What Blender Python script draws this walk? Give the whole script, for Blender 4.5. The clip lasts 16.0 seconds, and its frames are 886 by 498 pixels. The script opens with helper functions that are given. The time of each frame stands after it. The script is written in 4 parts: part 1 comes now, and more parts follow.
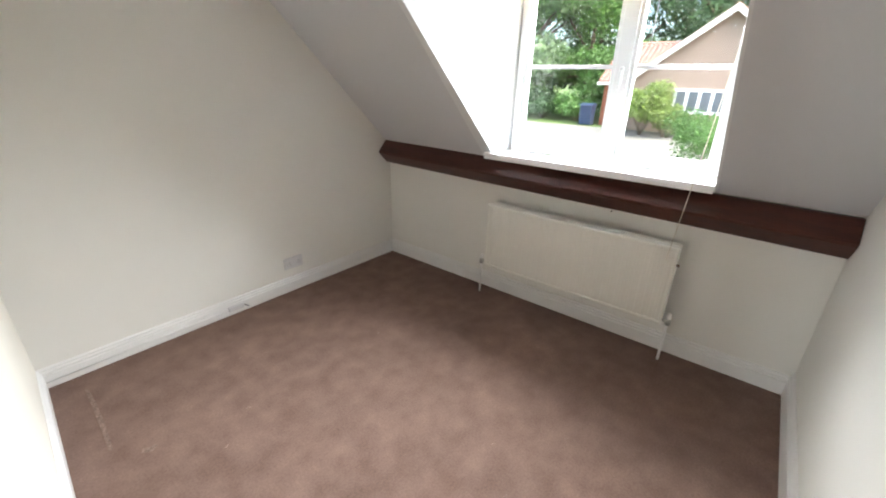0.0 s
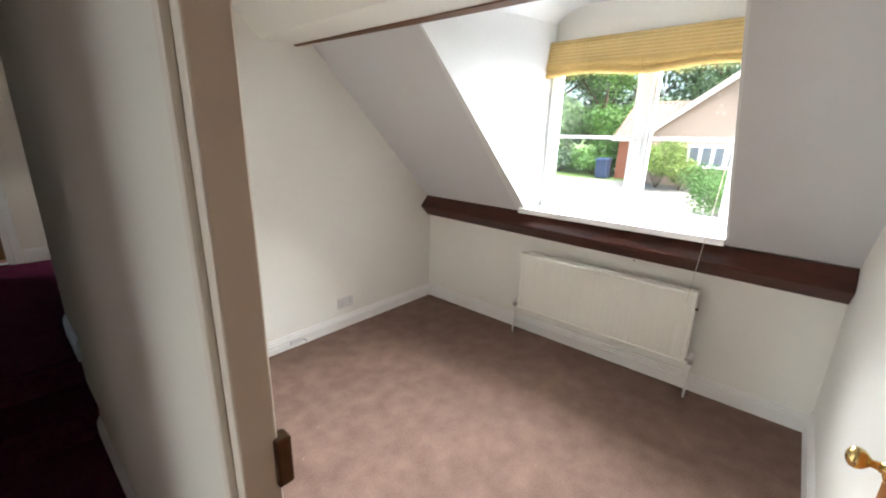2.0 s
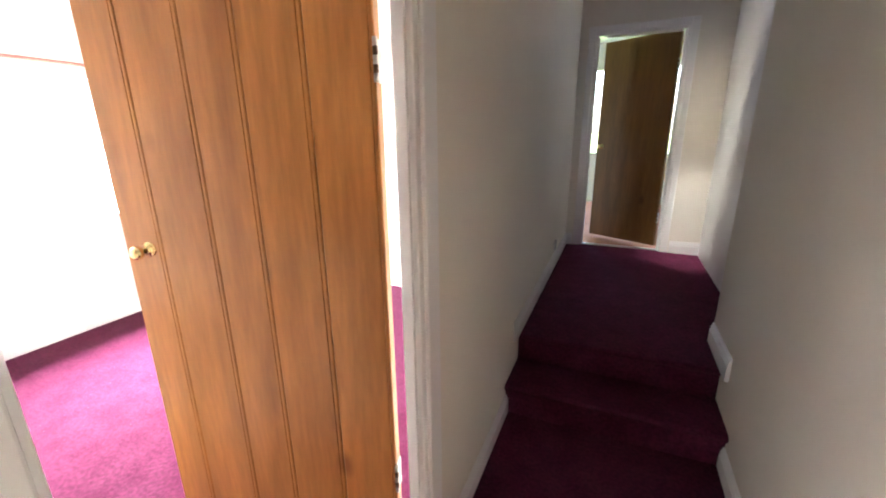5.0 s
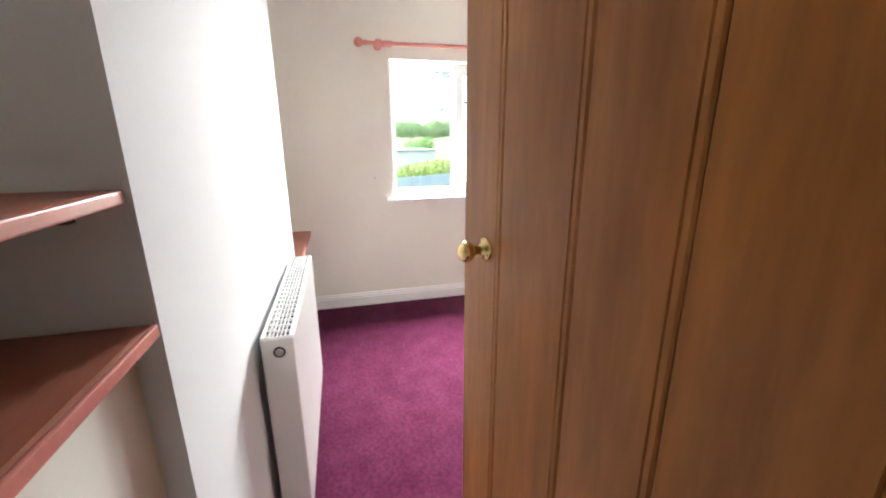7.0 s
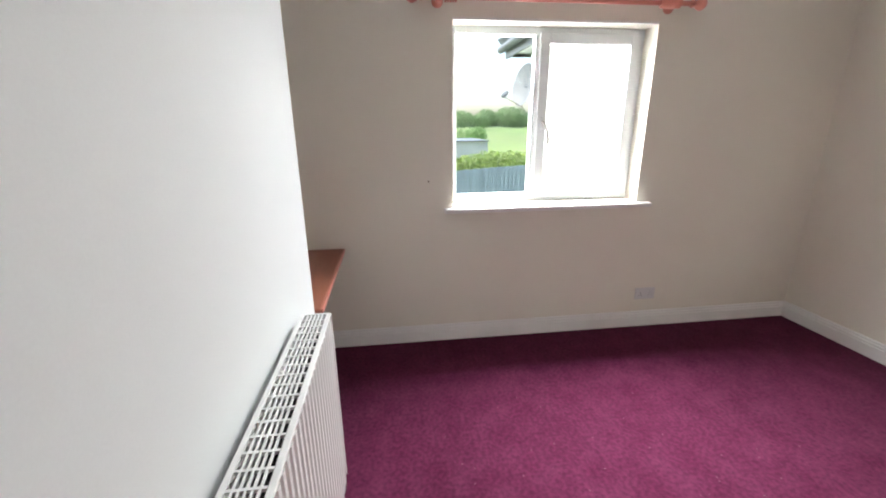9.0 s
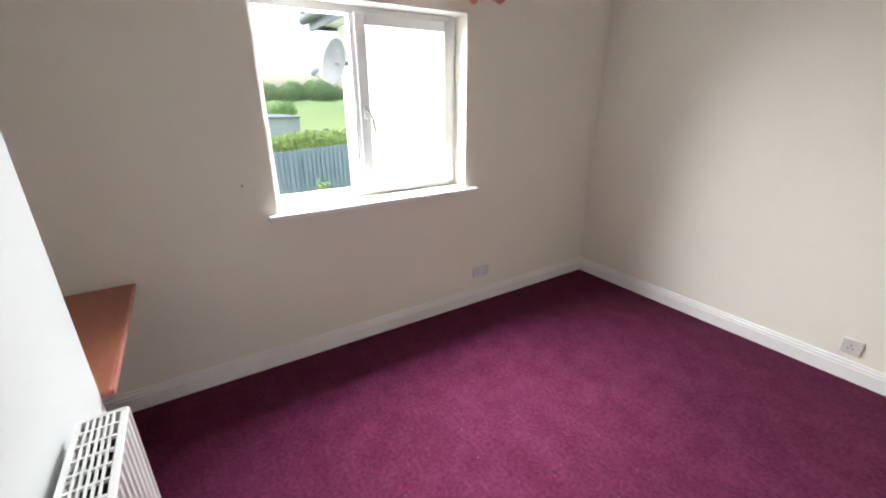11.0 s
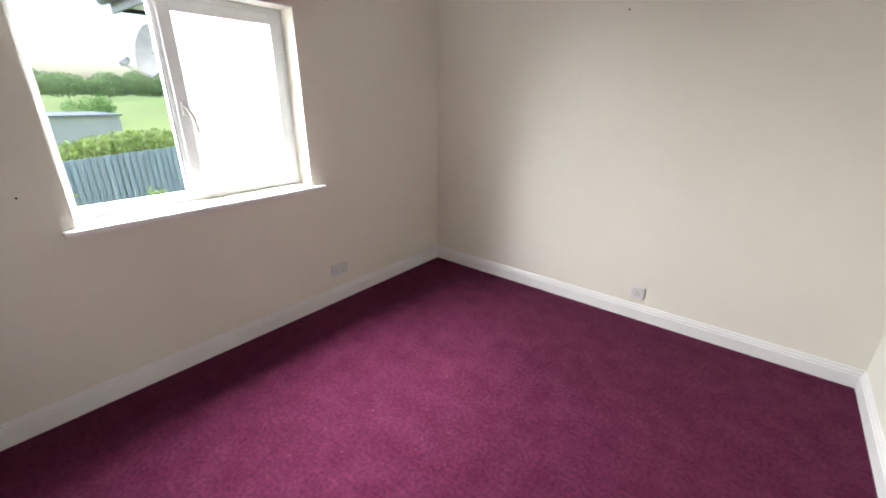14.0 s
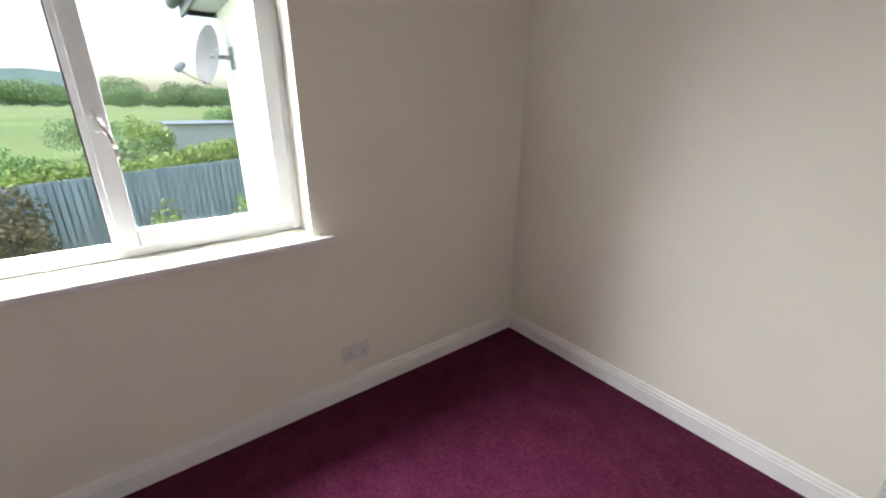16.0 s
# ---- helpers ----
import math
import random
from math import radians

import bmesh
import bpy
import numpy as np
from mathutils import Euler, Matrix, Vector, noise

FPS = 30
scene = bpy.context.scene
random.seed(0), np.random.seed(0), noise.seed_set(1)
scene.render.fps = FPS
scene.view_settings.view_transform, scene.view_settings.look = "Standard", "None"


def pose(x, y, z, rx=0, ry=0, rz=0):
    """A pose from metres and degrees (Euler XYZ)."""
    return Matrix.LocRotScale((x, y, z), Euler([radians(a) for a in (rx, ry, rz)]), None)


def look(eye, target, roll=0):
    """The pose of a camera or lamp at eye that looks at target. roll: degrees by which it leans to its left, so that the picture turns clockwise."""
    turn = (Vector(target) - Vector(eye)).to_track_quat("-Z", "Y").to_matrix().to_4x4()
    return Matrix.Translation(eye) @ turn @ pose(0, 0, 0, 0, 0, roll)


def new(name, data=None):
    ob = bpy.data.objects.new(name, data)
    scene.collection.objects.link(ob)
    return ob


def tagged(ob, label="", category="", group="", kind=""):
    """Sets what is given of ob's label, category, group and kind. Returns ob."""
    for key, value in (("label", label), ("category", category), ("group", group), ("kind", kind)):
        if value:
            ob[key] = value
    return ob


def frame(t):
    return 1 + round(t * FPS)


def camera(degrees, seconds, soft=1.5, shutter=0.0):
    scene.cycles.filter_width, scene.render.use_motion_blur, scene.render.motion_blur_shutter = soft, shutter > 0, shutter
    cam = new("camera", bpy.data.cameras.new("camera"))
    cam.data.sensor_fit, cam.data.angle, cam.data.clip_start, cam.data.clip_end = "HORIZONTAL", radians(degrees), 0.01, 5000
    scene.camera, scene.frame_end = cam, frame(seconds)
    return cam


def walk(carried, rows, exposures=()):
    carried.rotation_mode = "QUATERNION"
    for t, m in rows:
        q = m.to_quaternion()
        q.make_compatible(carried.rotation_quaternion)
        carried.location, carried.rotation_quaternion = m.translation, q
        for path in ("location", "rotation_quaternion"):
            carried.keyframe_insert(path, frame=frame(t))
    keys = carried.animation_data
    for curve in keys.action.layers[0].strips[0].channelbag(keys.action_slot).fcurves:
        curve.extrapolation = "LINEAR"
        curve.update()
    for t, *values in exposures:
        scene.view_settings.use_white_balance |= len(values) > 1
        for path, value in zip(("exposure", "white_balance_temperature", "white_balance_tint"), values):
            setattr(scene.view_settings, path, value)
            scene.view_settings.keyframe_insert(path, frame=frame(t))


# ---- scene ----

# ---- camera ----
cam = camera(95.7, 16.0, soft=2.0)
PATH = [
    (0, (0.796, 0.083, 1.459), (2.245, 1.225, 0.688), 1.6),
    (0.5, (0.746, 0.057, 1.529), (2.247, 1.239, 0.937), 1.6),
    (1, (0.684, 0.054, 1.538), (2.208, 1.238, 1.012), 1.6),
    (1.5, (0.520, 0.050, 1.528), (2.062, 1.211, 1.009), 2.0),
    (2, (0.430, 0.010, 1.545), (1.883, 1.266, 1.000), 1.6),
    (2.5, (0.311, -0.005, 1.524), (1.524, 1.489, 0.981), 1.4),
    (3, (0.226, 0.015, 1.533), (1.074, 1.743, 0.990), 1.2),
    (3.5, (0.21, 0.103, 1.57), (0.644, 1.971, 1.002), 0.4),
    (4, (0.192, 0.248, 1.567), (0.222, 2.168, 1.005), -0.4),
    (4.5, (0.146, 0.373, 1.566), (-0.225, 2.255, 1.0), -0.4),
    (5, (0.021, 0.529, 1.525), (-0.744, 2.294, 0.977), -0.6),
    (5.2, (-0.036, 0.606, 1.538), (-0.945, 2.303, 0.996), -0.7),
    (7.3, (-0.71, 1.031, 1.397), (-2.607, 1.348, 0.851), -0.5),
    (7.7, (-0.893, 1.038, 1.402), (-2.804, 1.248, 0.85), -0.8),
    (8.2, (-1.1, 1.043, 1.383), (-3.017, 1.191, 0.832), -0.6),
    (10.3, (-1.729, 1.075, 1.455), (-3.453, 1.826, 0.770), -0.3),
    (10.5, (-1.720, 1.072, 1.456), (-3.391, 1.929, 0.760), -0.3),
    (11, (-1.645, 1.062, 1.494), (-3.230, 2.062, 0.792), -0.3),
    (11.5, (-1.575, 1.074, 1.501), (-3.082, 2.186, 0.797), -0.3),
    (12, (-1.505, 1.062, 1.500), (-2.906, 2.305, 0.797), 0.2),
    (12.5, (-1.535, 0.974, 1.494), (-2.792, 2.360, 0.788), 1.30),
    (13, (-1.565, 0.941, 1.487), (-2.726, 2.409, 0.783), 2.04),
    (13.5, (-1.565, 0.981, 1.483), (-2.677, 2.484, 0.774), 1.84),
    (14, (-1.500, 1.135, 1.491), (-2.678, 2.585, 0.780), 0.4),
    (14.5, (-1.670, 1.285, 1.484), (-2.842, 2.739, 0.764), 0.35),
    (15, (-1.806, 1.578, 1.487), (-3.028, 2.992, 0.775), 0.22),
    (15.5, (-1.972, 1.830, 1.468), (-3.336, 3.115, 0.767), 0.2),
    (16, (-2.172, 2.095, 1.472), (-3.674, 3.230, 0.799), 0.2),
]
walk(cam, [(t, look(e, a, r)) for t, e, a, r in PATH],
     exposures=[(t, 3.0 + s) for t, s in ((0.0, -0.35), (1.0, -0.4), (1.5, -0.25), (2.0, -0.05), (2.5, 0.2), (3.0, 0.65), (3.5, 1.15), (4.0, 1.35), (4.5, 1.85), (5.2, 1.95), (7.3, 0.0), (8.2, -0.55),
                                          (10.3, -0.75), (12.0, -0.75), (14.5, -0.75), (15.5, -0.95), (16.0, -1.05))])

# ---- light: overcast daylight ----
world = bpy.data.worlds.new("sky")
scene.world = world
world.use_nodes = True
wn = world.node_tree.nodes
sky = wn.new("ShaderNodeTexSky")
sky.sky_type = "NISHITA"
sky.sun_disc = False
sky.sun_elevation = radians(50)
sky.sun_rotation = radians(200)
sky.dust_density = 4.0
world.node_tree.links.new(sky.outputs[0], wn["Background"].inputs[0])
wn["Background"].inputs[1].default_value = 0.15

sun_data = bpy.data.lights.new("sun", "SUN")
sun_data.energy = 1.5
sun_data.angle = radians(20)
sun_data.color = (1.0, 0.96, 0.9)
sun_lamp = new("sun", sun_data)
sun_lamp.matrix_world = look((0, 0, 20), (3, 8, 0))


def window_light(name, at, to, w, h, watts, spread):
    data = bpy.data.lights.new(name, "AREA")
    data.shape, data.size, data.size_y = "RECTANGLE", w, h
    data.energy, data.spread, data.color = watts, radians(spread), (0.92, 0.965, 1.0)
    lamp = new(name, data)
    lamp.matrix_world = look(at, to)
    return lamp


# sky light just outside the two bedroom windows, falling inwards and down over the sills
window_light("daylight_dormer", (4.35, 0.88, 2.24), (3.37, 0.90, 1.58), 2.0, 1.1, 70, 160)
window_light("daylight_back_bedroom", (-4.62, 1.95, 2.08), (-3.76, 2.06, 1.40), 1.4, 0.9, 84, 165)

# ---- materials ----


def material(name, colour, rough=0.6, metal=0.0, vary=0.1, scale=6.0, grain=0.0, grain_scale=200.0, bump=0.0, bump_scale=60.0, stretch=(1, 1, 1),
             second=None, mix_scale=2.0, mix_amount=0.0, per_object=0.0, per_island=0.0, sheen=0.0, coat=0.0, spec=0.5):
    """Procedural paint, wood, stone or cloth: colour with broad and fine variation and relief."""
    m = bpy.data.materials.new(name)
    m.use_nodes = True
    nt = m.node_tree
    ns, ln = nt.nodes, nt.links
    b = ns["Principled BSDF"]
    b.inputs["Roughness"].default_value = rough
    b.inputs["Metallic"].default_value = metal
    b.inputs["Specular IOR Level"].default_value = spec
    if sheen:
        b.inputs["Sheen Weight"].default_value = sheen
    if coat:
        b.inputs["Coat Weight"].default_value = coat
    tc = ns.new("ShaderNodeTexCoord")
    mp = ns.new("ShaderNodeMapping")
    mp.inputs["Scale"].default_value = stretch
    ln.new(tc.outputs["Object"], mp.inputs[0])

    def tex(s, detail=4.0):
        n = ns.new("ShaderNodeTexNoise")
        n.inputs["Scale"].default_value = s
        n.inputs["Detail"].default_value = detail
        ln.new(mp.outputs[0], n.inputs["Vector"])
        return n.outputs["Fac"]

    def ramp(src, lo, hi):
        r = ns.new("ShaderNodeMapRange")
        r.inputs["From Min"].default_value, r.inputs["From Max"].default_value = 0.3, 0.7
        r.inputs["To Min"].default_value, r.inputs["To Max"].default_value = lo, hi
        ln.new(src, r.inputs["Value"])
        return r.outputs[0]

    def times(col, fac):
        x = ns.new("ShaderNodeVectorMath")
        x.operation = "SCALE"
        ln.new(col, x.inputs[0])
        ln.new(fac, x.inputs["Scale"])
        return x.outputs[0]

    rgb = ns.new("ShaderNodeRGB")
    rgb.outputs[0].default_value = (*colour, 1)
    col = rgb.outputs[0]
    if second:
        mx = ns.new("ShaderNodeMix")
        mx.data_type = "RGBA"
        mx.inputs["B"].default_value = (*second, 1)
        ln.new(col, mx.inputs["A"])
        ln.new(ramp(tex(mix_scale, 6.0), 0.0, mix_amount), mx.inputs["Factor"])
        col = mx.outputs["Result"]
    if vary:
        col = times(col, ramp(tex(scale), 1 - vary, 1 + vary))
    if grain:
        col = times(col, ramp(tex(grain_scale, 2.0), 1 - grain, 1 + grain))
    if per_object:
        oi = ns.new("ShaderNodeObjectInfo")
        r = ns.new("ShaderNodeMapRange")
        r.inputs["To Min"].default_value, r.inputs["To Max"].default_value = 1 - per_object, 1 + per_object
        ln.new(oi.outputs["Random"], r.inputs["Value"])
        col = times(col, r.outputs[0])
    if per_island:
        gi = ns.new("ShaderNodeNewGeometry")
        r = ns.new("ShaderNodeMapRange")
        r.inputs["To Min"].default_value, r.inputs["To Max"].default_value = 1 - per_island, 1 + per_island
        ln.new(gi.outputs["Random Per Island"], r.inputs["Value"])
        col = times(col, r.outputs[0])
    ln.new(col, b.inputs["Base Color"])
    if bump:
        bp = ns.new("ShaderNodeBump")
        bp.inputs["Strength"].default_value = bump
        bp.inputs["Distance"].default_value = 0.004
        ln.new(tex(bump_scale, 6.0), bp.inputs["Height"])
        ln.new(bp.outputs[0], b.inputs["Normal"])
    return m


def pine_wood(name, colour, dark, rough=0.32):
    """Varnished pine: long grain along z, knots, warm streaks."""
    m = material(name, colour, rough, vary=0.16, scale=3.0, stretch=(4.5, 4.5, 0.55), second=dark, mix_scale=1.7, mix_amount=0.85,
                 grain=0.10, grain_scale=16.0, bump=0.04, bump_scale=10.0, per_object=0.10, spec=0.3)
    ns, ln = m.node_tree.nodes, m.node_tree.links
    base = ns["Principled BSDF"].inputs["Base Color"]
    tc, mp, vo = ns.new("ShaderNodeTexCoord"), ns.new("ShaderNodeMapping"), ns.new("ShaderNodeTexVoronoi")
    mp.inputs["Scale"].default_value = (1.0, 1.0, 0.55)
    vo.inputs["Scale"].default_value = 3.4
    ln.new(tc.outputs["Object"], mp.inputs[0])
    ln.new(mp.outputs[0], vo.inputs["Vector"])
    knot, mx = ns.new("ShaderNodeMapRange"), ns.new("ShaderNodeMix")
    knot.inputs["From Min"].default_value, knot.inputs["From Max"].default_value = 0.13, 0.05
    knot.inputs["To Min"].default_value, knot.inputs["To Max"].default_value = 0.0, 0.75
    mx.data_type = "RGBA"
    mx.inputs["B"].default_value = (dark[0] * 0.55, dark[1] * 0.5, dark[2] * 0.6, 1)
    ln.new(vo.outputs["Distance"], knot.inputs["Value"])
    ln.new(base.links[0].from_socket, mx.inputs["A"])
    ln.new(knot.outputs[0], mx.inputs["Factor"])
    ln.new(mx.outputs["Result"], base)
    return m


PAINT = material("wall_paint_cream", (0.80, 0.785, 0.735), 0.8, vary=0.025, scale=1.3, bump=0.16, bump_scale=24, grain=0.012, spec=0.2)
PAINT_PALE = material("wall_paint_magnolia", (0.782, 0.745, 0.660), 0.8, vary=0.025, scale=1.3, bump=0.16, bump_scale=24, grain=0.012, spec=0.2)
PAINT_WHITE = material("wall_paint_white", (0.73, 0.74, 0.735), 0.8, vary=0.02, scale=1.3, bump=0.16, bump_scale=24, grain=0.012, spec=0.2)
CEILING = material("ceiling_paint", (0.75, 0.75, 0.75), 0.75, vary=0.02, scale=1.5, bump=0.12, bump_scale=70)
# ceiling white greyed down: the slopes' shade is put into the colour
SLOPE_SHADED = material("shaded_slope_paint", (0.65, 0.65, 0.66), 0.75, vary=0.02, scale=1.5, bump=0.12, bump_scale=70)
GLOSS = material("white_gloss_paint", (0.80, 0.79, 0.77), 0.28, vary=0.03, scale=4, bump=0.04, bump_scale=40)
CREAM_TRIM = material("aged_cream_gloss_paint", (0.72, 0.64, 0.54), 0.5, vary=0.04, scale=4, bump=0.05, bump_scale=40, spec=0.3)
SEAL = material("grey_glazing_seal", (0.12, 0.125, 0.13), 0.6, vary=0.1)
UPVC = material("white_upvc", (0.76, 0.775, 0.79), 0.22, vary=0.015, scale=5)
ENAMEL = material("radiator_enamel", (0.78, 0.76, 0.69), 0.3, vary=0.02, scale=5)
ENAMEL_WHITE = material("white_radiator_enamel", (0.82, 0.81, 0.79), 0.28, vary=0.02, scale=5)
DARK = material("dark_recess", (0.03, 0.03, 0.03), 0.8, vary=0.1)
BROWN_CARPET = material("brown_carpet", (0.172, 0.109, 0.087), 0.97, vary=0.09, scale=2.6, grain=0.12, grain_scale=110, bump=0.7, bump_scale=260,
                        second=(0.250, 0.165, 0.135), mix_scale=9.0, mix_amount=0.75, spec=0.08)
PLUM_CARPET = material("plum_carpet", (0.076, 0.0105, 0.0325), 0.97, vary=0.10, scale=1.8, grain=0.26, grain_scale=55, bump=0.8, bump_scale=260,
                       second=(0.115, 0.024, 0.058), mix_scale=8.0, mix_amount=0.6, spec=0.05, sheen=0.02)
PEACH_CARPET = material("peach_carpet", (0.55, 0.27, 0.18), 0.95, vary=0.1, scale=3, grain=0.1, bump=0.5, bump_scale=300)
PINE = pine_wood("varnished_pine", (0.44, 0.185, 0.052), (0.29, 0.105, 0.026))
DARK_DOOR = pine_wood("dark_varnished_wood", (0.17, 0.08, 0.024), (0.12, 0.052, 0.014))
MAHOGANY = material("dark_stained_beam", (0.055, 0.012, 0.007), 0.42, vary=0.25, scale=4, stretch=(6, 0.7, 6), second=(0.075, 0.020, 0.011), mix_scale=2.0,
                    mix_amount=0.6, grain=0.2, grain_scale=30, bump=0.3, bump_scale=25)
BARE_TIMBER = material("bare_brown_timber", (0.14, 0.062, 0.03), 0.6, vary=0.25, scale=6, stretch=(6, 0.8, 6), grain=0.2, grain_scale=40, bump=0.3)
TERRACOTTA = material("terracotta_painted_wood", (0.36, 0.125, 0.075), 0.38, vary=0.08, scale=4, stretch=(0.8, 5, 5), grain=0.06, grain_scale=40, bump=0.08)
PINK_WOOD = material("pink_stained_wood", (0.56, 0.20, 0.155), 0.35, vary=0.1, scale=9, grain=0.06, grain_scale=60)
BRASS = material("polished_brass", (0.80, 0.62, 0.28), 0.2, metal=1.0, vary=0.06, scale=30)
STEEL = material("dull_steel", (0.45, 0.43, 0.40), 0.35, metal=1.0, vary=0.12, scale=30)
BRONZE = material("dark_bronze", (0.10, 0.06, 0.035), 0.4, metal=0.8, vary=0.2, scale=40)
SOCKET = material("socket_plastic", (0.70, 0.69, 0.69), 0.25, vary=0.01)
SATIN = material("brushed_socket_plate", (0.72, 0.71, 0.68), 0.4, metal=0.2, vary=0.04, scale=30)
BLIND = material("yellow_check_blind_cloth", (0.60, 0.41, 0.15), 0.9, vary=0.08, scale=6, grain=0.10, grain_scale=120, bump=0.3, bump_scale=260)
STRIPE = material("pale_blind_stripe", (0.70, 0.56, 0.30), 0.9, vary=0.08, scale=9, bump=0.3, bump_scale=260)
CORD = material("blind_cord", (0.66, 0.60, 0.50), 0.8, vary=0.1, scale=80)
BLOCK = material("pale_blockwork", (0.50, 0.49, 0.47), 0.85, vary=0.08, scale=1.5, bump=0.4, bump_scale=60)
RENDER = material("white_render", (0.86, 0.86, 0.85), 0.85, vary=0.03, scale=1.5, bump=0.4, bump_scale=120)
SLATE = material("grey_fascia", (0.11, 0.125, 0.15), 0.5, vary=0.1, scale=4)
SOFFIT = material("pale_soffit", (0.45, 0.48, 0.52), 0.5, vary=0.05, scale=4)
DISH_GREY = material("pale_grey_dish", (0.105, 0.115, 0.13), 0.5, vary=0.04, scale=8)
FENCE = material("blue_grey_fence_paint", (0.235, 0.30, 0.345), 0.75, vary=0.12, scale=3, stretch=(4, 4, 0.6), grain=0.12, grain_scale=40, per_object=0.14, bump=0.3)
GRASS = material("field_grass", (0.075, 0.14, 0.028), 0.95, vary=0.25, scale=0.12, second=(0.12, 0.145, 0.05), mix_scale=0.03, mix_amount=0.9, grain=0.2, grain_scale=3)
GRAVEL = material("pale_gravel", (0.19, 0.18, 0.165), 0.9, vary=0.12, scale=0.8, grain=0.2, grain_scale=25, bump=0.6, bump_scale=40)
BRICK = material("orange_brick", (0.42, 0.14, 0.075), 0.85, vary=0.15, scale=2, grain=0.2, grain_scale=30, per_object=0.15)
PINK_RENDER = material("pink_beige_render", (0.34, 0.245, 0.205), 0.85, vary=0.05, scale=1.2, bump=0.3, bump_scale=40)
ROOF_TILE = material("red_roof_tile", (0.35, 0.165, 0.135), 0.8, vary=0.15, scale=2, grain=0.15, grain_scale=20, per_island=0.2)
BIN_BLUE = material("blue_bin_plastic", (0.022, 0.040, 0.095), 0.45, vary=0.05)
BARK = material("tree_bark", (0.10, 0.075, 0.05), 0.95, vary=0.25, scale=6, stretch=(4, 4, 1), bump=0.8, bump_scale=20)


def leaf_material(name, colour, second):
    m = material(name, colour, 0.55, vary=0.2, scale=0.8, second=second, mix_scale=0.9, mix_amount=0.9, per_island=0.45)
    ns, ln = m.node_tree.nodes, m.node_tree.links
    b = ns["Principled BSDF"]
    through_leaf, blend = ns.new("ShaderNodeBsdfTranslucent"), ns.new("ShaderNodeMixShader")
    ln.new(b.inputs["Base Color"].links[0].from_socket, through_leaf.inputs["Color"])
    blend.inputs[0].default_value = 0.45
    ln.new(b.outputs[0], blend.inputs[1])
    ln.new(through_leaf.outputs[0], blend.inputs[2])
    ln.new(blend.outputs[0], ns["Material Output"].inputs[0])
    return m


LEAF = leaf_material("tree_leaf", (0.085, 0.19, 0.045), (0.14, 0.26, 0.075))
LEAF_DARK = leaf_material("dark_tree_leaf", (0.035, 0.085, 0.03), (0.06, 0.12, 0.045))
LEAF_LIME = leaf_material("bright_shrub_leaf", (0.18, 0.27, 0.06), (0.25, 0.33, 0.10))
# next two greens are lightened: haze and window glare mixed into the leaf colour
LEAF_HAZY = leaf_material("haze_paled_leaf", (0.13, 0.22, 0.09), (0.19, 0.28, 0.13))
LEAF_BACK = leaf_material("haze_lightened_green_leaf", (0.085, 0.155, 0.07), (0.12, 0.20, 0.10))
LEAF_BROWN = leaf_material("brown_green_hedge_leaf", (0.09, 0.10, 0.05), (0.13, 0.10, 0.06))

GLASS = bpy.data.materials.new("window_glass")
GLASS.use_nodes = True
_n, _l = GLASS.node_tree.nodes, GLASS.node_tree.links
_n.remove(_n["Principled BSDF"])
_t, _g, _m, _f = _n.new("ShaderNodeBsdfTransparent"), _n.new("ShaderNodeBsdfGlossy"), _n.new("ShaderNodeMixShader"), _n.new("ShaderNodeFresnel")
_t.inputs[0].default_value = (0.93, 0.96, 0.95, 1)
_g.inputs["Roughness"].default_value = 0.02
_f.inputs["IOR"].default_value = 1.4
_l.new(_f.outputs[0], _m.inputs[0])
_l.new(_t.outputs[0], _m.inputs[1])
_l.new(_g.outputs[0], _m.inputs[2])
_l.new(_m.outputs[0], _n["Material Output"].inputs[0])

# ---- mesh helpers ----


def empty(name, at=(0, 0, 0)):
    ob = new(name)
    ob.location = at
    return ob


def link_mesh(name, bm, mat, parent=None, label="", smooth=False):
    me = bpy.data.meshes.new(name)
    if smooth:
        for f in bm.faces:
            f.smooth = True
    bm.to_mesh(me)
    bm.free()
    me.materials.append(mat)
    ob = new(name, me)
    if parent:
        ob.parent = parent
    if label:
        ob["label"] = label
    return ob


def part(name, bm, mat, parent, label="", smooth=False):
    return link_mesh(name, bm, mat, parent, label, smooth)


def structure(name, bm, mat, label, category, smooth=False):
    return tagged(link_mesh(name, bm, mat, None, "", smooth), label, category, kind="structure")


def add_box(bm, x0, x1, y0, y1, z0, z1, bevel=0.0, m=None):
    r = bmesh.ops.create_cube(bm, size=1.0, matrix=Matrix.Translation(((x0 + x1) / 2, (y0 + y1) / 2, (z0 + z1) / 2)) @ Matrix.Diagonal((abs(x1 - x0), abs(y1 - y0), abs(z1 - z0), 1)))
    if bevel:
        es = list({e for v in r["verts"] for e in v.link_edges})
        r = bmesh.ops.bevel(bm, geom=es, offset=bevel, segments=2, profile=0.5, affect="EDGES")
    if m:
        bmesh.ops.transform(bm, matrix=m, verts=r["verts"])
    return bm


def box(x0, x1, y0, y1, z0, z1, bevel=0.0):
    return add_box(bmesh.new(), x0, x1, y0, y1, z0, z1, bevel)


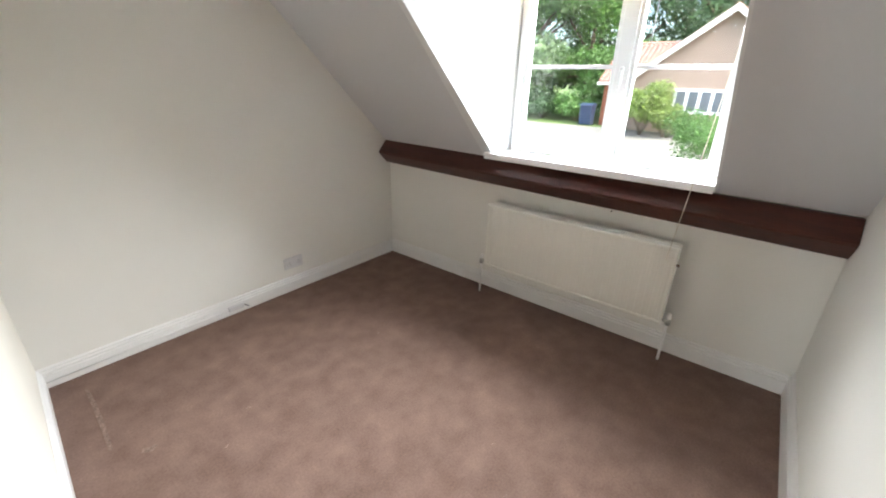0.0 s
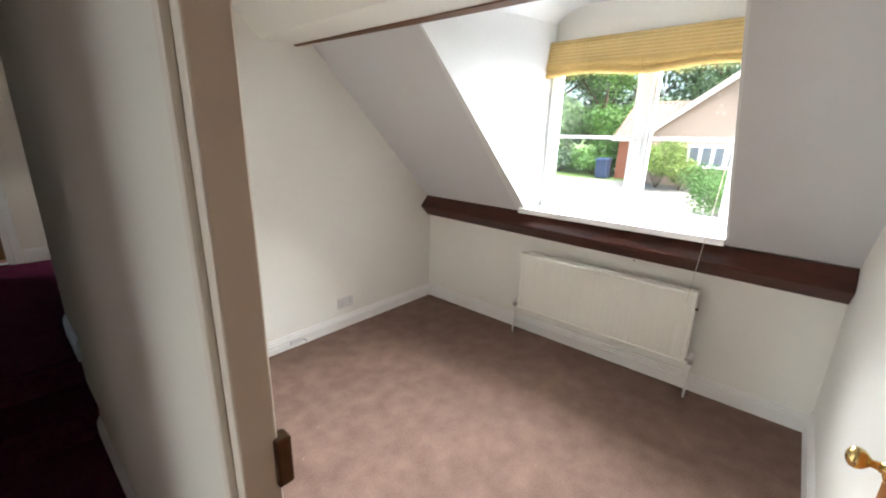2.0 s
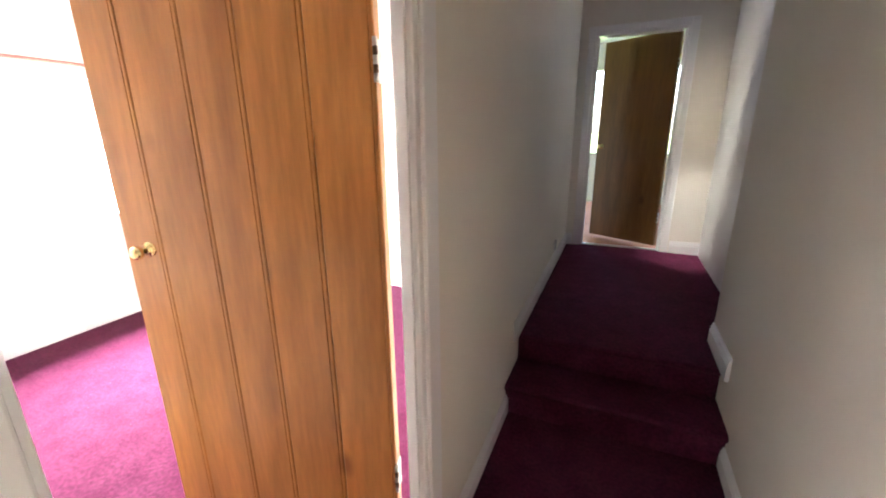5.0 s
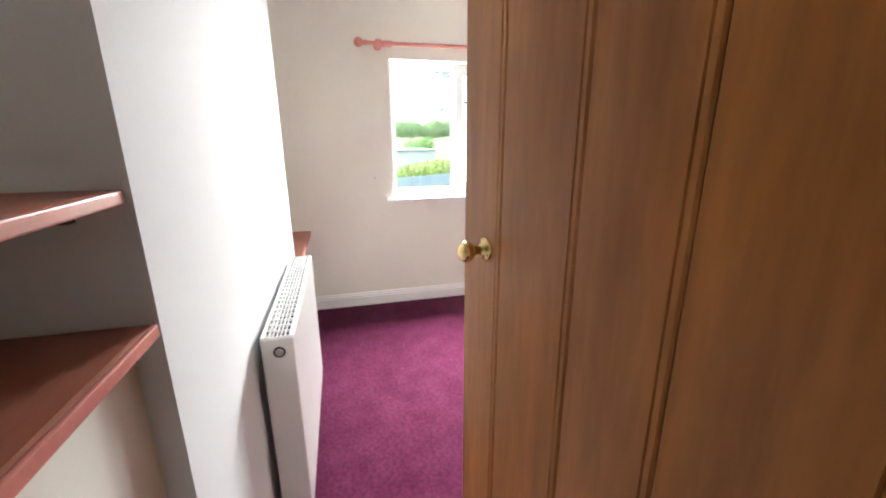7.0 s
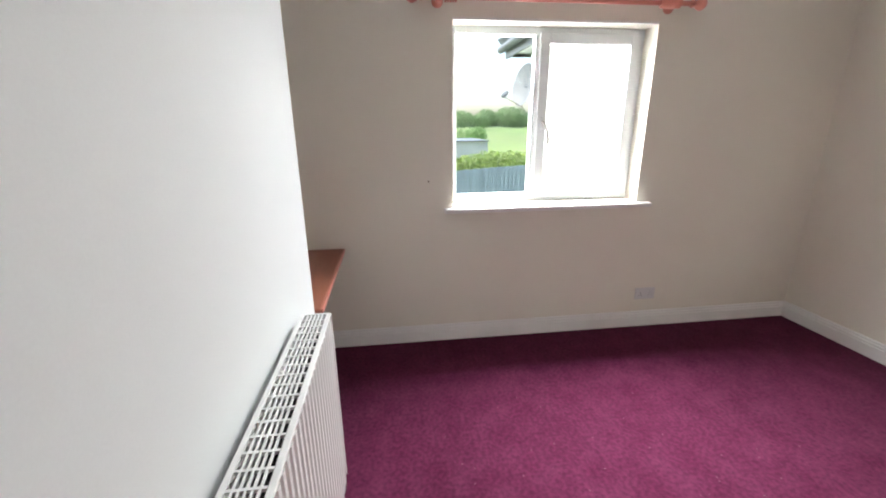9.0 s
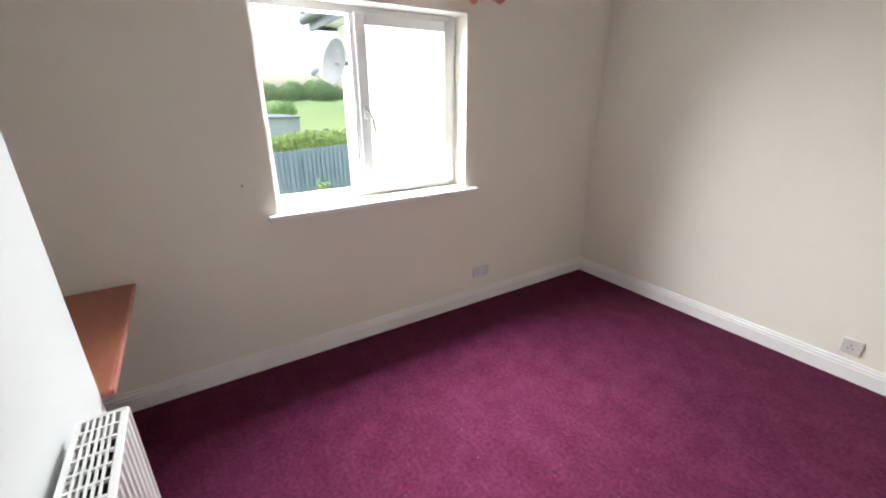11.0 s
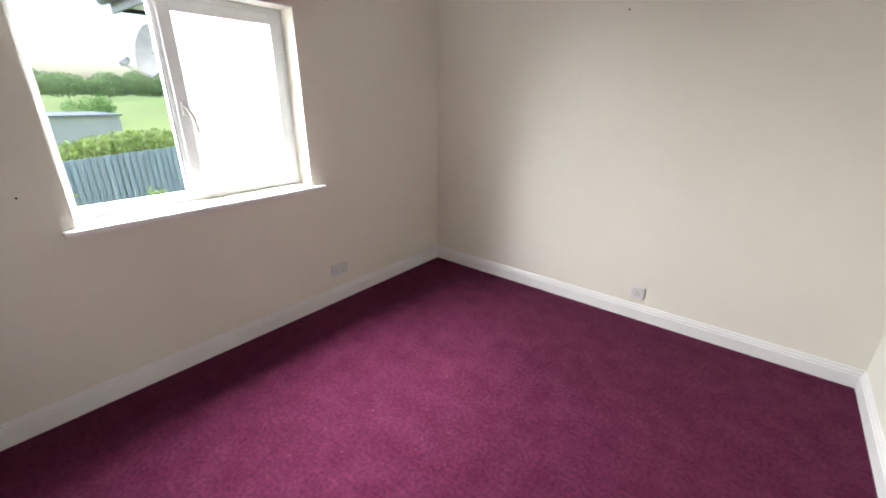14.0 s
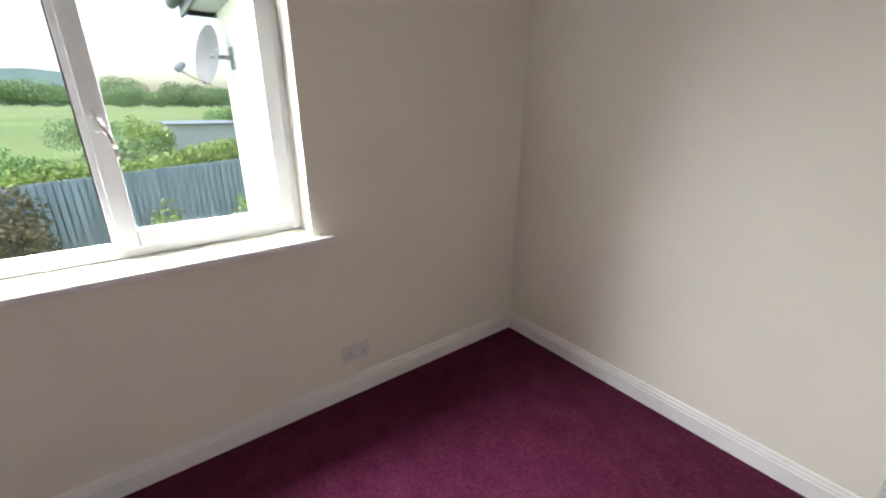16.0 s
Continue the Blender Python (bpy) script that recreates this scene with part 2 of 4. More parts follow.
def add_prism(bm, profile, axis, a, b):
    """Extrude a closed 2D profile along an axis: x takes (y, z), y takes (x, z), z takes (x, y)."""
    put = {"x": lambda p, s: (s, p[0], p[1]), "y": lambda p, s: (p[0], s, p[1]), "z": lambda p, s: (p[0], p[1], s)}[axis]
    lo, hi = [bm.verts.new(put(p, a)) for p in profile], [bm.verts.new(put(p, b)) for p in profile]
    n = len(profile)
    fs = [bm.faces.new(lo), bm.faces.new(hi)]
    fs += [bm.faces.new((lo[i], lo[(i + 1) % n], hi[(i + 1) % n], hi[i])) for i in range(n)]
    bmesh.ops.recalc_face_normals(bm, faces=fs)
    return bm


def prism(profile, axis, a, b):
    return add_prism(bmesh.new(), profile, axis, a, b)


def add_lathe(bm, profile, m, steps=20):
    """Turn a profile of (radius, height) round z, then place it."""
    rings = []
    for r, h in profile:
        rings.append([bm.verts.new(m @ Vector((r * math.cos(2 * math.pi * i / steps), r * math.sin(2 * math.pi * i / steps), h))) for i in range(steps)])
    for a, b in zip(rings, rings[1:]):
        for i in range(steps):
            bm.faces.new((a[i], a[(i + 1) % steps], b[(i + 1) % steps], b[i]))
    bm.faces.new(list(reversed(rings[0])))
    bm.faces.new(rings[-1])
    return bm


def lathe(profile, m=None, steps=20):
    return add_lathe(bmesh.new(), profile, m or Matrix(), steps)


def along(a, b):
    """A pose with z from a towards b."""
    d = Vector(b) - Vector(a)
    return Matrix.Translation(a) @ d.to_track_quat("Z", "Y").to_matrix().to_4x4()


def add_rod(bm, a, b, r, steps=10, r2=None):
    return add_lathe(bm, [(r, 0), (r if r2 is None else r2, (Vector(b) - Vector(a)).length)], along(a, b), steps)


def rod(a, b, r, steps=10, r2=None):
    return add_rod(bmesh.new(), a, b, r, steps, r2)


def wall(x0, x1, y0, y1, z0, z1, holes=()):
    """A thick upright wall. holes: (from, to, bottom, top) along its longer side."""
    bm = bmesh.new()
    lengthwise = (x1 - x0) > (y1 - y0)
    s0, s1 = (x0, x1) if lengthwise else (y0, y1)

    def piece(a, b, lo, hi):
        if b - a > 1e-4 and hi - lo > 1e-4:
            if lengthwise:
                add_box(bm, a, b, y0, y1, lo, hi)
            else:
                add_box(bm, x0, x1, a, b, lo, hi)

    at = s0
    for a, b, lo, hi in sorted(holes):
        piece(at, a, z0, z1)
        piece(a, b, z0, lo)
        piece(a, b, hi, z1)
        at = b
    piece(at, s1, z0, z1)
    bmesh.ops.remove_doubles(bm, verts=bm.verts, dist=1e-5)
    return bm


def skirting(name, a, b, inward, h=0.12, z=0.0):
    """A moulded skirting board from a to b on the wall, facing inward (unit x or y)."""
    prof = [(0, 0), (0.018, 0), (0.018, h * 0.66), (0.0125, h * 0.69), (0.0125, h * 0.73), (0.0165, h * 0.76), (0.0150, h * 0.82), (0.0085, h * 0.86), (0.0085, h * 0.90), (0.0105, h * 0.93), (0.007, h * 0.98), (0.003, h), (0, h)]
    bm = bmesh.new()
    ix, iy = inward
    ends = []
    for p in (a, b):
        ends.append([bm.verts.new((p[0] + ix * d, p[1] + iy * d, z + q)) for d, q in prof])
    n = len(prof)
    for i in range(n):
        bm.faces.new((ends[0][i], ends[0][(i + 1) % n], ends[1][(i + 1) % n], ends[1][i]))
    bm.faces.new(ends[0]), bm.faces.new(ends[1])
    bmesh.ops.recalc_face_normals(bm, faces=bm.faces[:])
    return structure(name, bm, GLOSS, "white gloss-painted moulded skirting board along the wall", "skirting board")


# ---- plan, in metres ----
AX0, AX1, AY0, AY1 = 0.655, 3.21, -0.31, 2.585      # small front bedroom with the dormer
CX0, CX1, CY0, CY1 = -0.44, 0.605, -0.95, 4.95     # landing corridor
BX0, BX1, BY0, BY1 = -3.89, -0.49, 0.10, 3.985     # back bedroom
UP = 0.37                                          # upper landing
DA = (-0.19, 0.565)                                 # doorway to the front bedroom, along y
DB = (0.62, 1.455)                                  # doorway to the back bedroom, along y
DC = (-0.305, 0.49)                                # doorway at the corridor's end, along x
DORMER = (0.245, 1.60)

# ---- floors ----
structure("floor_front_bedroom", box(0.65, 3.4, AY0 - 0.1, AY1 + 0.1, -0.12, 0.0), BROWN_CARPET, "worn brown fitted carpet with pale patches", "floor")
structure("floor_corridor", box(-0.465, 0.65, CY0 - 0.05, 2.50, -0.12, 0.0), PLUM_CARPET, "dark plum fitted carpet on the lower landing", "floor")
structure("floor_back_bedroom", box(BX0 - 0.1, -0.465, BY0 - 0.1, BY1 + 0.1, -0.12, 0.0), PLUM_CARPET, "plum purple fitted carpet, lightly flecked", "floor")


def step_profile(y, z):
    """Riser with a soft carpeted nosing, starting the tread at height z."""
    return [(y + 0.012, z - 0.185), (y + 0.012, z - 0.05), (y - 0.012, z - 0.035), (y - 0.02, z - 0.015), (y - 0.012, z - 0.003), (y + 0.01, z)]


steps = [(2.46, 0.0)] + step_profile(2.45, 0.185)[1:] + step_profile(2.73, 0.37) + [(5.02, 0.37), (5.02, -0.1), (2.46, -0.1)]
structure("stairs_corridor", add_box(prism(steps, "x", -0.45, 0.62), 0.62, 0.9, 3.0, 5.02, -0.1, 0.37), PLUM_CARPET, "two carpeted steps up to the upper landing, dark plum", "stairs")
structure("floor_far_room", box(-1.6, 2.4, 5.02, 8.0, 0.25, 0.37), PEACH_CARPET, "peach carpet in the far room", "floor")
structure("threshold_far_door", box(DC[0], DC[1], 4.985, 5.03, 0.368, 0.380, 0.003), SATIN, "bright metal threshold strip under the far door", "threshold")

# ---- walls ----
structure("wall_bedroom_north", wall(0.795, 3.5, AY1, AY1 + 0.12, 0, 2.5), PAINT, "cream painted plaster wall with nail holes", "wall")
structure("wall_bedroom_south", wall(AX0, 3.5, AY0 - 0.12, AY0, 0, 2.5), PAINT, "cream painted plaster wall", "wall")
structure("wall_bedroom_east", wall(AX1, 3.5, AY0, AY1, 0, 0.985), PAINT, "low cream knee wall under the sloping ceiling", "wall")
bm = wall(CX1, AX0, CY0, DA[1], 0, 2.9, [(DA[0], DA[1], -0.01, 2.0)])
add_prism(bm, [(CX1, DA[1]), (AX0, DA[1]), (0.795, AY1), (0.795, 3.03), (CX1, 3.03)], "z", 0, 2.9)
structure("wall_corridor_east", bm, PAINT_PALE, "magnolia corridor wall with the bedroom doorway", "wall")
structure("wall_corridor_east_far", wall(0.84, 0.96, 3.03, 5.07, 0, 2.9), PAINT_PALE, "magnolia wall of the widened upper landing", "wall")
structure("wall_corridor_return", wall(0.795, 0.96, 2.91, 3.03, 0, 2.9), PAINT_PALE, "short return of the corridor wall", "wall")
structure("wall_corridor_west", wall(BX1, CX0, CY0, 5.07, 0, 2.9, [(DB[0], DB[1], -0.01, 2.0)]), PAINT_PALE, "magnolia wall between corridor and back bedroom", "wall")
structure("wall_corridor_south", wall(BX1, AX0, CY0 - 0.12, CY0, 0, 2.9), PAINT_PALE, "plain magnolia end wall behind the walker", "wall")
structure("wall_corridor_end", wall(CX0, 0.84, CY1, CY1 + 0.12, UP, 2.9, [(DC[0], DC[1], UP - 0.01, 2.43)]), PAINT_PALE, "magnolia end wall with the far doorway", "wall")
# the gap in this ceiling is an added, unseen opening that brightens the landing
bm = box(BX1, 0.96, CY0 - 0.12, 3.74, 2.85, 2.97)
add_box(bm, BX1, 0.96, 4.00, 5.07, 2.85, 2.97), add_box(bm, BX1, 0.28, 3.74, 4.00, 2.85, 2.97), add_box(bm, 0.54, 0.96, 3.74, 4.00, 2.85, 2.97)
structure("ceiling_corridor", bm, CEILING, "plain pale corridor ceiling with an unseen opening added to light the upper landing", "ceiling")

WIN_B = (1.43, 2.66, 0.925, 1.972)
structure("wall_back_west", wall(BX0 - 0.30, BX0, BY0 - 0.12, BY1 + 0.12, 0, 2.5, [WIN_B]), PAINT_PALE, "magnolia outer wall with the bedroom window", "wall")
structure("wall_back_north", wall(BX0, BX1, BY1, BY1 + 0.12, 0, 2.5), PAINT_PALE, "magnolia painted plaster wall", "wall")
structure("wall_back_south", wall(BX0, BX1, BY0 - 0.12, BY0, 0, 2.5), PAINT_PALE, "magnolia back wall of the alcoves", "wall")
structure("ceiling_back_bedroom", box(BX0, BX1, BY0, BY1, 2.42, 2.54), CEILING, "plain pale bedroom ceiling", "ceiling")
BREAST_Y, BREAST_X = 0.715, (-3.0, -1.265)
structure("chimney_breast", box(BREAST_X[0], BREAST_X[1], BY0, BREAST_Y, 0, 2.42), PAINT_WHITE, "smooth white-painted chimney breast projecting into the bedroom", "chimney breast")

bm = box(BX0 - 0.30, BX1, BY0 - 0.12, BY1 + 0.12, -2.8, -0.125)
add_box(bm, BX1, 0.655, CY0 - 0.12, 5.07, -2.8, -0.125), add_box(bm, 0.655, 3.5, AY0 - 0.12, AY1 + 0.12, -2.8, -0.125), add_box(bm, -1.72, 2.52, 5.07, 8.12, -2.8, 0.245)
structure("wall_lower_storey", bm, PINK_RENDER, "plain rendered lower storey under the bedrooms", "wall")

structure("wall_back_east", box(-0.85, BX1, 2.40, BY1, 0, 2.42), PAINT_PALE, "magnolia inner wall standing forward of the bedroom doorway", "wall")

# far room shell
structure("wall_far_west", wall(-1.72, -1.6, 5.07, 8.0, 0.3, 2.9), PAINT, "pale wall of the far room", "wall")
structure("wall_far_east", wall(2.4, 2.52, 5.07, 8.0, 0.3, 2.9), PAINT, "pale wall of the far room", "wall")
structure("wall_far_north", wall(-1.72, 2.52, 8.0, 8.12, 0.3, 2.9, [(-1.3, 1.6, 1.2, 2.5)]), PAINT, "pale far wall with a wide window opening", "wall")
structure("ceiling_far_room", box(-1.72, 2.52, 5.07, 8.12, 2.9, 3.0), CEILING, "plain pale ceiling of the far room", "ceiling")
structure("wall_far_south", wall(0.96, 2.52, 4.95, 5.07, 0.3, 2.9), PAINT, "pale wall of the far room", "wall")
structure("wall_far_south_left", wall(-1.72, BX1, 4.95, 5.07, 0.3, 2.9), PAINT, "pale wall of the far room", "wall")

# ---- sloping ceiling, purlin and dormer of the front bedroom ----


def slope_z(x):
    return 2.084 - 0.97 * (x - 2.044)


slab = [(1.985, slope_z(1.985)), (3.18, slope_z(3.18)), (3.36, slope_z(3.18)), (1.985, 2.42)]
# slopes wear the darkened ceiling colour in place of shade
structure("ceiling_slope_north", prism(slab, "y", DORMER[1] + 0.012, AY1), SLOPE_SHADED, "sloping plaster ceiling beside the dormer", "sloping ceiling")
structure("ceiling_slope_south", prism(slab, "y", AY0, DORMER[0] - 0.012), SLOPE_SHADED, "sloping plaster ceiling beside the dormer", "sloping ceiling")


def dormer_cheek(name, inner, at_window, outer):
    """A cheek that splays from the sloping ceiling in to the window."""
    low = slope_z(1.985) + 0.004
    side = [(1.985, inner, low), (3.17, inner + (at_window - inner) * 0.862, 0.99), (3.36, at_window, 0.99), (3.36, at_window, 2.42), (1.985, inner, 2.42)]
    back = [(1.985, outer, low), (3.17, outer, 0.99), (3.36, outer, 0.99), (3.36, outer, 2.42), (1.985, outer, 2.42)]
    bm = bmesh.new()
    f, g = [bm.verts.new(p) for p in side], [bm.verts.new(p) for p in back]
    bm.faces.new((f[0], f[1], f[2])), bm.faces.new((f[0], f[2], f[3], f[4])), bm.faces.new(g)
    for k in range(5):
        bm.faces.new((f[k], f[(k + 1) % 5], g[(k + 1) % 5], g[k]))
    bmesh.ops.recalc_face_normals(bm, faces=bm.faces[:])
    structure(name, bm, CEILING, "white plastered cheek of the dormer", "wall")


dormer_cheek("dormer_cheek_north", DORMER[1], 1.515, DORMER[1] + 0.012)
dormer_cheek("dormer_cheek_south", DORMER[0], DORMER[0], DORMER[0] - 0.012)
structure("wall_dormer", wall(3.36, 3.5, DORMER[0], DORMER[1], 0.985, 2.5, [(DORMER[0] + 0.015, 1.505, 0.99, 2.16)]), PAINT, "short wall above the dormer window", "wall")
structure("roof_fill_north", prism([(3.36, 0.985), (3.5, 0.985), (3.5, 2.42), (1.985, 2.42), (3.36, 1.0)], "y", DORMER[1] + 0.2, AY1), CEILING, "inner roof lining behind the slope", "roof")
structure("roof_fill_south", prism([(3.36, 0.985), (3.5, 0.985), (3.5, 2.42), (1.985, 2.42), (3.36, 1.0)], "y", AY0, DORMER[0] - 0.2), CEILING, "inner roof lining behind the slope", "roof")
structure("ceiling_front_bedroom", box(AX0, 3.5, AY0, AY1, 2.42, 2.54), CEILING, "plain pale bedroom ceiling", "ceiling")
vault = [(DORMER[1], 2.42), (DORMER[1] - 0.30, 2.42)] + [(DORMER[1] - 0.30 + 0.30 * math.sin(a), 2.12 + 0.30 * math.cos(a)) for a in [math.pi / 2 * i / 10 for i in range(1, 11)]]
structure("dormer_ceiling_curve", prism(vault, "x", 1.99, 3.36), CEILING, "curved plaster where dormer cheek meets ceiling", "ceiling")
structure("purlin_boxing", prism([(1.68, 2.072), (1.98, 2.072), (1.985, 2.078), (1.985, 2.16), (1.72, 2.42), (1.33, 2.42)], "y", AY0, AY1), PAINT,
          "cream-painted boxed purlin across the bedroom", "beam")
structure("purlin_edge", prism([(1.925, 2.58), (1.902, 2.58), (1.915, 1.9), (1.935, 1.2), (1.94, 0.5), (1.96, -0.3), (2.04, -0.3), (2.0, 1.2), (1.965, 1.9)], "z", 2.064, 2.10), BARE_TIMBER,
          "bare brown timber edge left unpainted under the purlin", "timber edge")

# wall plate beam
beam_prof = [(3.208, 0.812), (3.145, 0.812), (3.066, 0.890), (3.060, 0.905), (3.145, 0.995), (3.208, 0.995)]
bm = bmesh.new()
e0 = [bm.verts.new((min(3.208, x + 0.03), AY0 + 0.002, z - 0.028)) for x, z in beam_prof]
e1 = [bm.verts.new((min(3.208, x + 0.02), AY1 - 0.002, z + 0.01)) for x, z in beam_prof]
for k in range(6):
    bm.faces.new((e0[k], e0[(k + 1) % 6], e1[(k + 1) % 6], e1[k]))
bm.faces.new(e0), bm.faces.new(e1)
bmesh.ops.recalc_face_normals(bm, faces=bm.faces[:])
structure("ceiling_beam", bm, MAHOGANY, "dark red-brown stained timber wall beam above the radiator", "beam")

# ---- skirting boards ----
skirting("baseboard_bedroom_north", (0.795, AY1), (AX1, AY1), (0, -1), 0.108)
skirting("baseboard_bedroom_east", (AX1, AY0 + 0.018), (AX1, AY1 - 0.018), (-1, 0), 0.115)
skirting("baseboard_bedroom_south", (AX0, AY0), (AX1 - 0.018, AY0), (0, 1), 0.15)
skirting("baseboard_bedroom_west", (AX0 + 0.006, DA[1] + 0.07), (0.794, AY1 - 0.018), (1, 0), 0.11)
skirting("baseboard_corridor_west", (CX0, DB[1] + 0.06), (CX0, 2.46), (1, 0), 0.11)
skirting("baseboard_corridor_west_upper", (CX0, 2.60), (CX0, CY1 - 0.018), (1, 0), 0.12, UP)
skirting("baseboard_corridor_west_lower", (CX0, CY0), (CX0, DB[0] - 0.06), (1, 0), 0.11)
skirting("baseboard_corridor_east", (CX1, DA[1] + 0.06), (CX1, 2.46), (-1, 0), 0.11)
skirting("baseboard_corridor_east_upper", (CX1, 2.60), (CX1, 3.03), (-1, 0), 0.12, UP)
skirting("baseboard_corridor_end_left", (CX0, CY1), (DC[0] - 0.065, CY1), (0, -1), 0.12, UP)
skirting("baseboard_corridor_end_right", (DC[1] + 0.065, CY1), (0.84, CY1), (0, -1), 0.12, UP)
skirting("baseboard_back_west", (BX0, BY0), (BX0, BY1 - 0.018), (1, 0), 0.115)
skirting("baseboard_back_north", (BX0, BY1), (-0.85, BY1), (0, -1), 0.115)
skirting("baseboard_back_east", (-0.85, 2.41), (-0.85, BY1 - 0.018), (-1, 0), 0.115)
skirting("baseboard_chimney_breast", (BREAST_X[0], BREAST_Y), (BREAST_X[1], BREAST_Y), (0, 1), 0.115)

# ---- door linings and architraves ----


def door_frame(name, along_axis, lo, hi, z0, z1, face_a, face_b, label, sides=(0, 1), trim=0.055, mat=GLOSS, stops=True):
    """Lining, stop and architraves of a doorway through a wall whose faces are at face_a < face_b."""
    root = tagged(empty(name, (0, 0, 0)), label, "door frame", kind="structure")
    swap = along_axis == "y"

    def piece(nm, s0, s1, d0, d1, q0, q1, bev=0.004):
        bm = box(d0, d1, s0, s1, q0, q1, bev) if swap else box(s0, s1, d0, d1, q0, q1, bev)
        return part(nm, bm, mat, root)

    t = 0.03
    piece("lining", lo - 0.002, lo + t, face_a - 0.004, face_b + 0.004, z0, z1)
    piece("lining", hi - t, hi + 0.002, face_a - 0.004, face_b + 0.004, z0, z1)
    piece("lining_head", lo + t, hi - t, face_a - 0.004, face_b + 0.004, z1 - t, z1)
    mid = (face_a + face_b) / 2
    for nm, s0, s1 in (("door_stop", lo + t, lo + t + 0.012), ("door_stop", hi - t - 0.012, hi - t)) if stops else ():
        piece(nm, s0, s1, mid - 0.012, mid + 0.012, z0, z1 - t, 0.002)
    for d0, d1 in ((face_a - 0.016, face_a), (face_b, face_b + 0.016))[sides[0]:sides[-1] + 1]:
        piece("architrave", lo - trim, lo + 0.004, d0, d1, z0, z1 + trim, 0.006)
        piece("architrave", hi - 0.004, hi + trim, d0, d1, z0, z1 + trim, 0.006)
        piece("architrave_head", lo + 0.004, hi - 0.004, d0, d1, z1 - 0.004, z1 + trim, 0.006)
    return root


frame_a = door_frame("door_frame_front_bedroom", "y", DA[0], DA[1], 0.0, 2.0, CX1, AX0, "cream painted door frame with slim architrave", (0,), 0.02, CREAM_TRIM, False)
frame_b = door_frame("door_frame_back_bedroom", "y", DB[0], DB[1], 0.0, 2.0, BX1, CX0, "white painted door frame with architrave", (1,), 0.078)
frame_c = door_frame("door_frame_corridor_end", "x", DC[0], DC[1], UP, 2.43, CY1, CY1 + 0.12, "white painted frame of the far door")
part("latch_keep", box(0.650, 0.676, DA[1] - 0.040, DA[1] - 0.012, 1.0, 1.088, 0.004), BRONZE, frame_a, "dark metal latch keep")

# ---- doors ----


def door_knob(parent, x, z, face, out):
    """A brass knob on its rose; face: the y of the door's face, out: the way it stands out."""
    m = Matrix.Translation((x, face, z)) @ Matrix.Rotation(-out * math.pi / 2, 4, "X")
    knob = part("door_knob", lathe([(0.007, 0.007), (0.009, 0.016), (0.008, 0.026), (0.014, 0.031), (0.0195, 0.037), (0.0218, 0.045), (0.0200, 0.053), (0.014, 0.059), (0.005, 0.062)], m, 28), BRASS, parent, "polished brass door knob", True)
    part("rose", lathe([(0.0250, 0.0), (0.0250, 0.003), (0.022, 0.006), (0.012, 0.010), (0.011, 0.014)], m, 28), BRASS, knob, "", True)
    for a in (0.6, 2.7, 4.8):
        s = m @ Matrix.Translation((0.0195 * math.cos(a), 0.0195 * math.sin(a), 0.005))
        part("screw", lathe([(0.003, 0), (0.003, 0.0025), (0.001, 0.003)], s, 8), BRASS, knob)
    return knob


def boarded_door(name, label, widths, height, mat, knob_at, hinges, depth=0.04):
    """A ledged door of grooved boards, lying along +x from its hinge edge at x = 0, faces at y = +-depth / 2."""
    root = tagged(empty(name), label, "door")
    width = sum(widths)
    for i in range(len(widths)):
        a, b, d, g = sum(widths[:i]), sum(widths[:i + 1]), depth / 2, 0.004
        prof = [(a + 0.0006, -d + g), (a + g, -d), (a + g + 0.008, -d), (a + g + 0.010, -d + 0.004), (a + g + 0.012, -d), (b - g, -d), (b - 0.0006, -d + g),
                (b - 0.0006, d - g), (b - g, d), (a + g + 0.012, d), (a + g + 0.010, d - 0.004), (a + g + 0.008, d), (a + g, d), (a + 0.0006, d - g)]
        part("board", prism(prof, "z", 0.008, height), mat, root)
    for out in (1, -1):
        door_knob(root, knob_at[0], knob_at[1], out * depth / 2, out)
    part("latch_plate", box(width, width + 0.002, -0.012, 0.012, knob_at[1] - 0.06, knob_at[1] + 0.06, 0.0005), BRASS, root, "brass latch plate")
    for z in hinges:
        hg = part("hinge", box(-0.003, 0.0, -0.018, 0.026, z - 0.05, z + 0.05, 0.0008), STEEL, root, "steel butt hinge")
        for k in range(5):
            add = lathe([(0.0065, 0), (0.0065, 0.019)], Matrix.Translation((-0.004, 0.028, z - 0.05 + k * 0.0203)), 12)
            part("knuckle", add, STEEL if k % 2 == 0 else BRONZE, hg, "", True)
    return root


door_b = boarded_door("bedroom_door", "varnished orange pine boarded door standing open, brass knob", (0.187, 0.193, 0.168, 0.200, 0.146), 1.975, PINE, (0.799, 1.182), (0.45, 1.70))
door_b.matrix_world = pose(-0.549, 1.456, 0.0, 0, 0, 190.5)
door_a = boarded_door("bedroom_door", "varnished orange pine boarded door standing open against the wall, brass knob", (0.19, 0.19, 0.19, 0.195), 1.975, PINE, (0.735, 0.955), (0.3, 1.75))
door_a.matrix_world = pose(0.73, -0.215, 0.0, 0, 0, -3.0)
door_c = boarded_door("corridor_end_door", "dark varnished wooden door standing ajar at the corridor's end", (0.745,), 2.04, DARK_DOOR, (0.69, 1.0), (0.3, 1.75))
door_c.matrix_world = pose(0.440, 5.10, UP + 0.016, 0, 0, 152.0)

# white cupboard door on the widened landing
cup = tagged(empty("cupboard_door"), "white gloss flush cupboard door on the upper landing wall", "door")
part("door_panel", box(0.80, 0.838, 3.30, 4.86, UP + 0.01, 2.55, 0.004), GLOSS, cup)
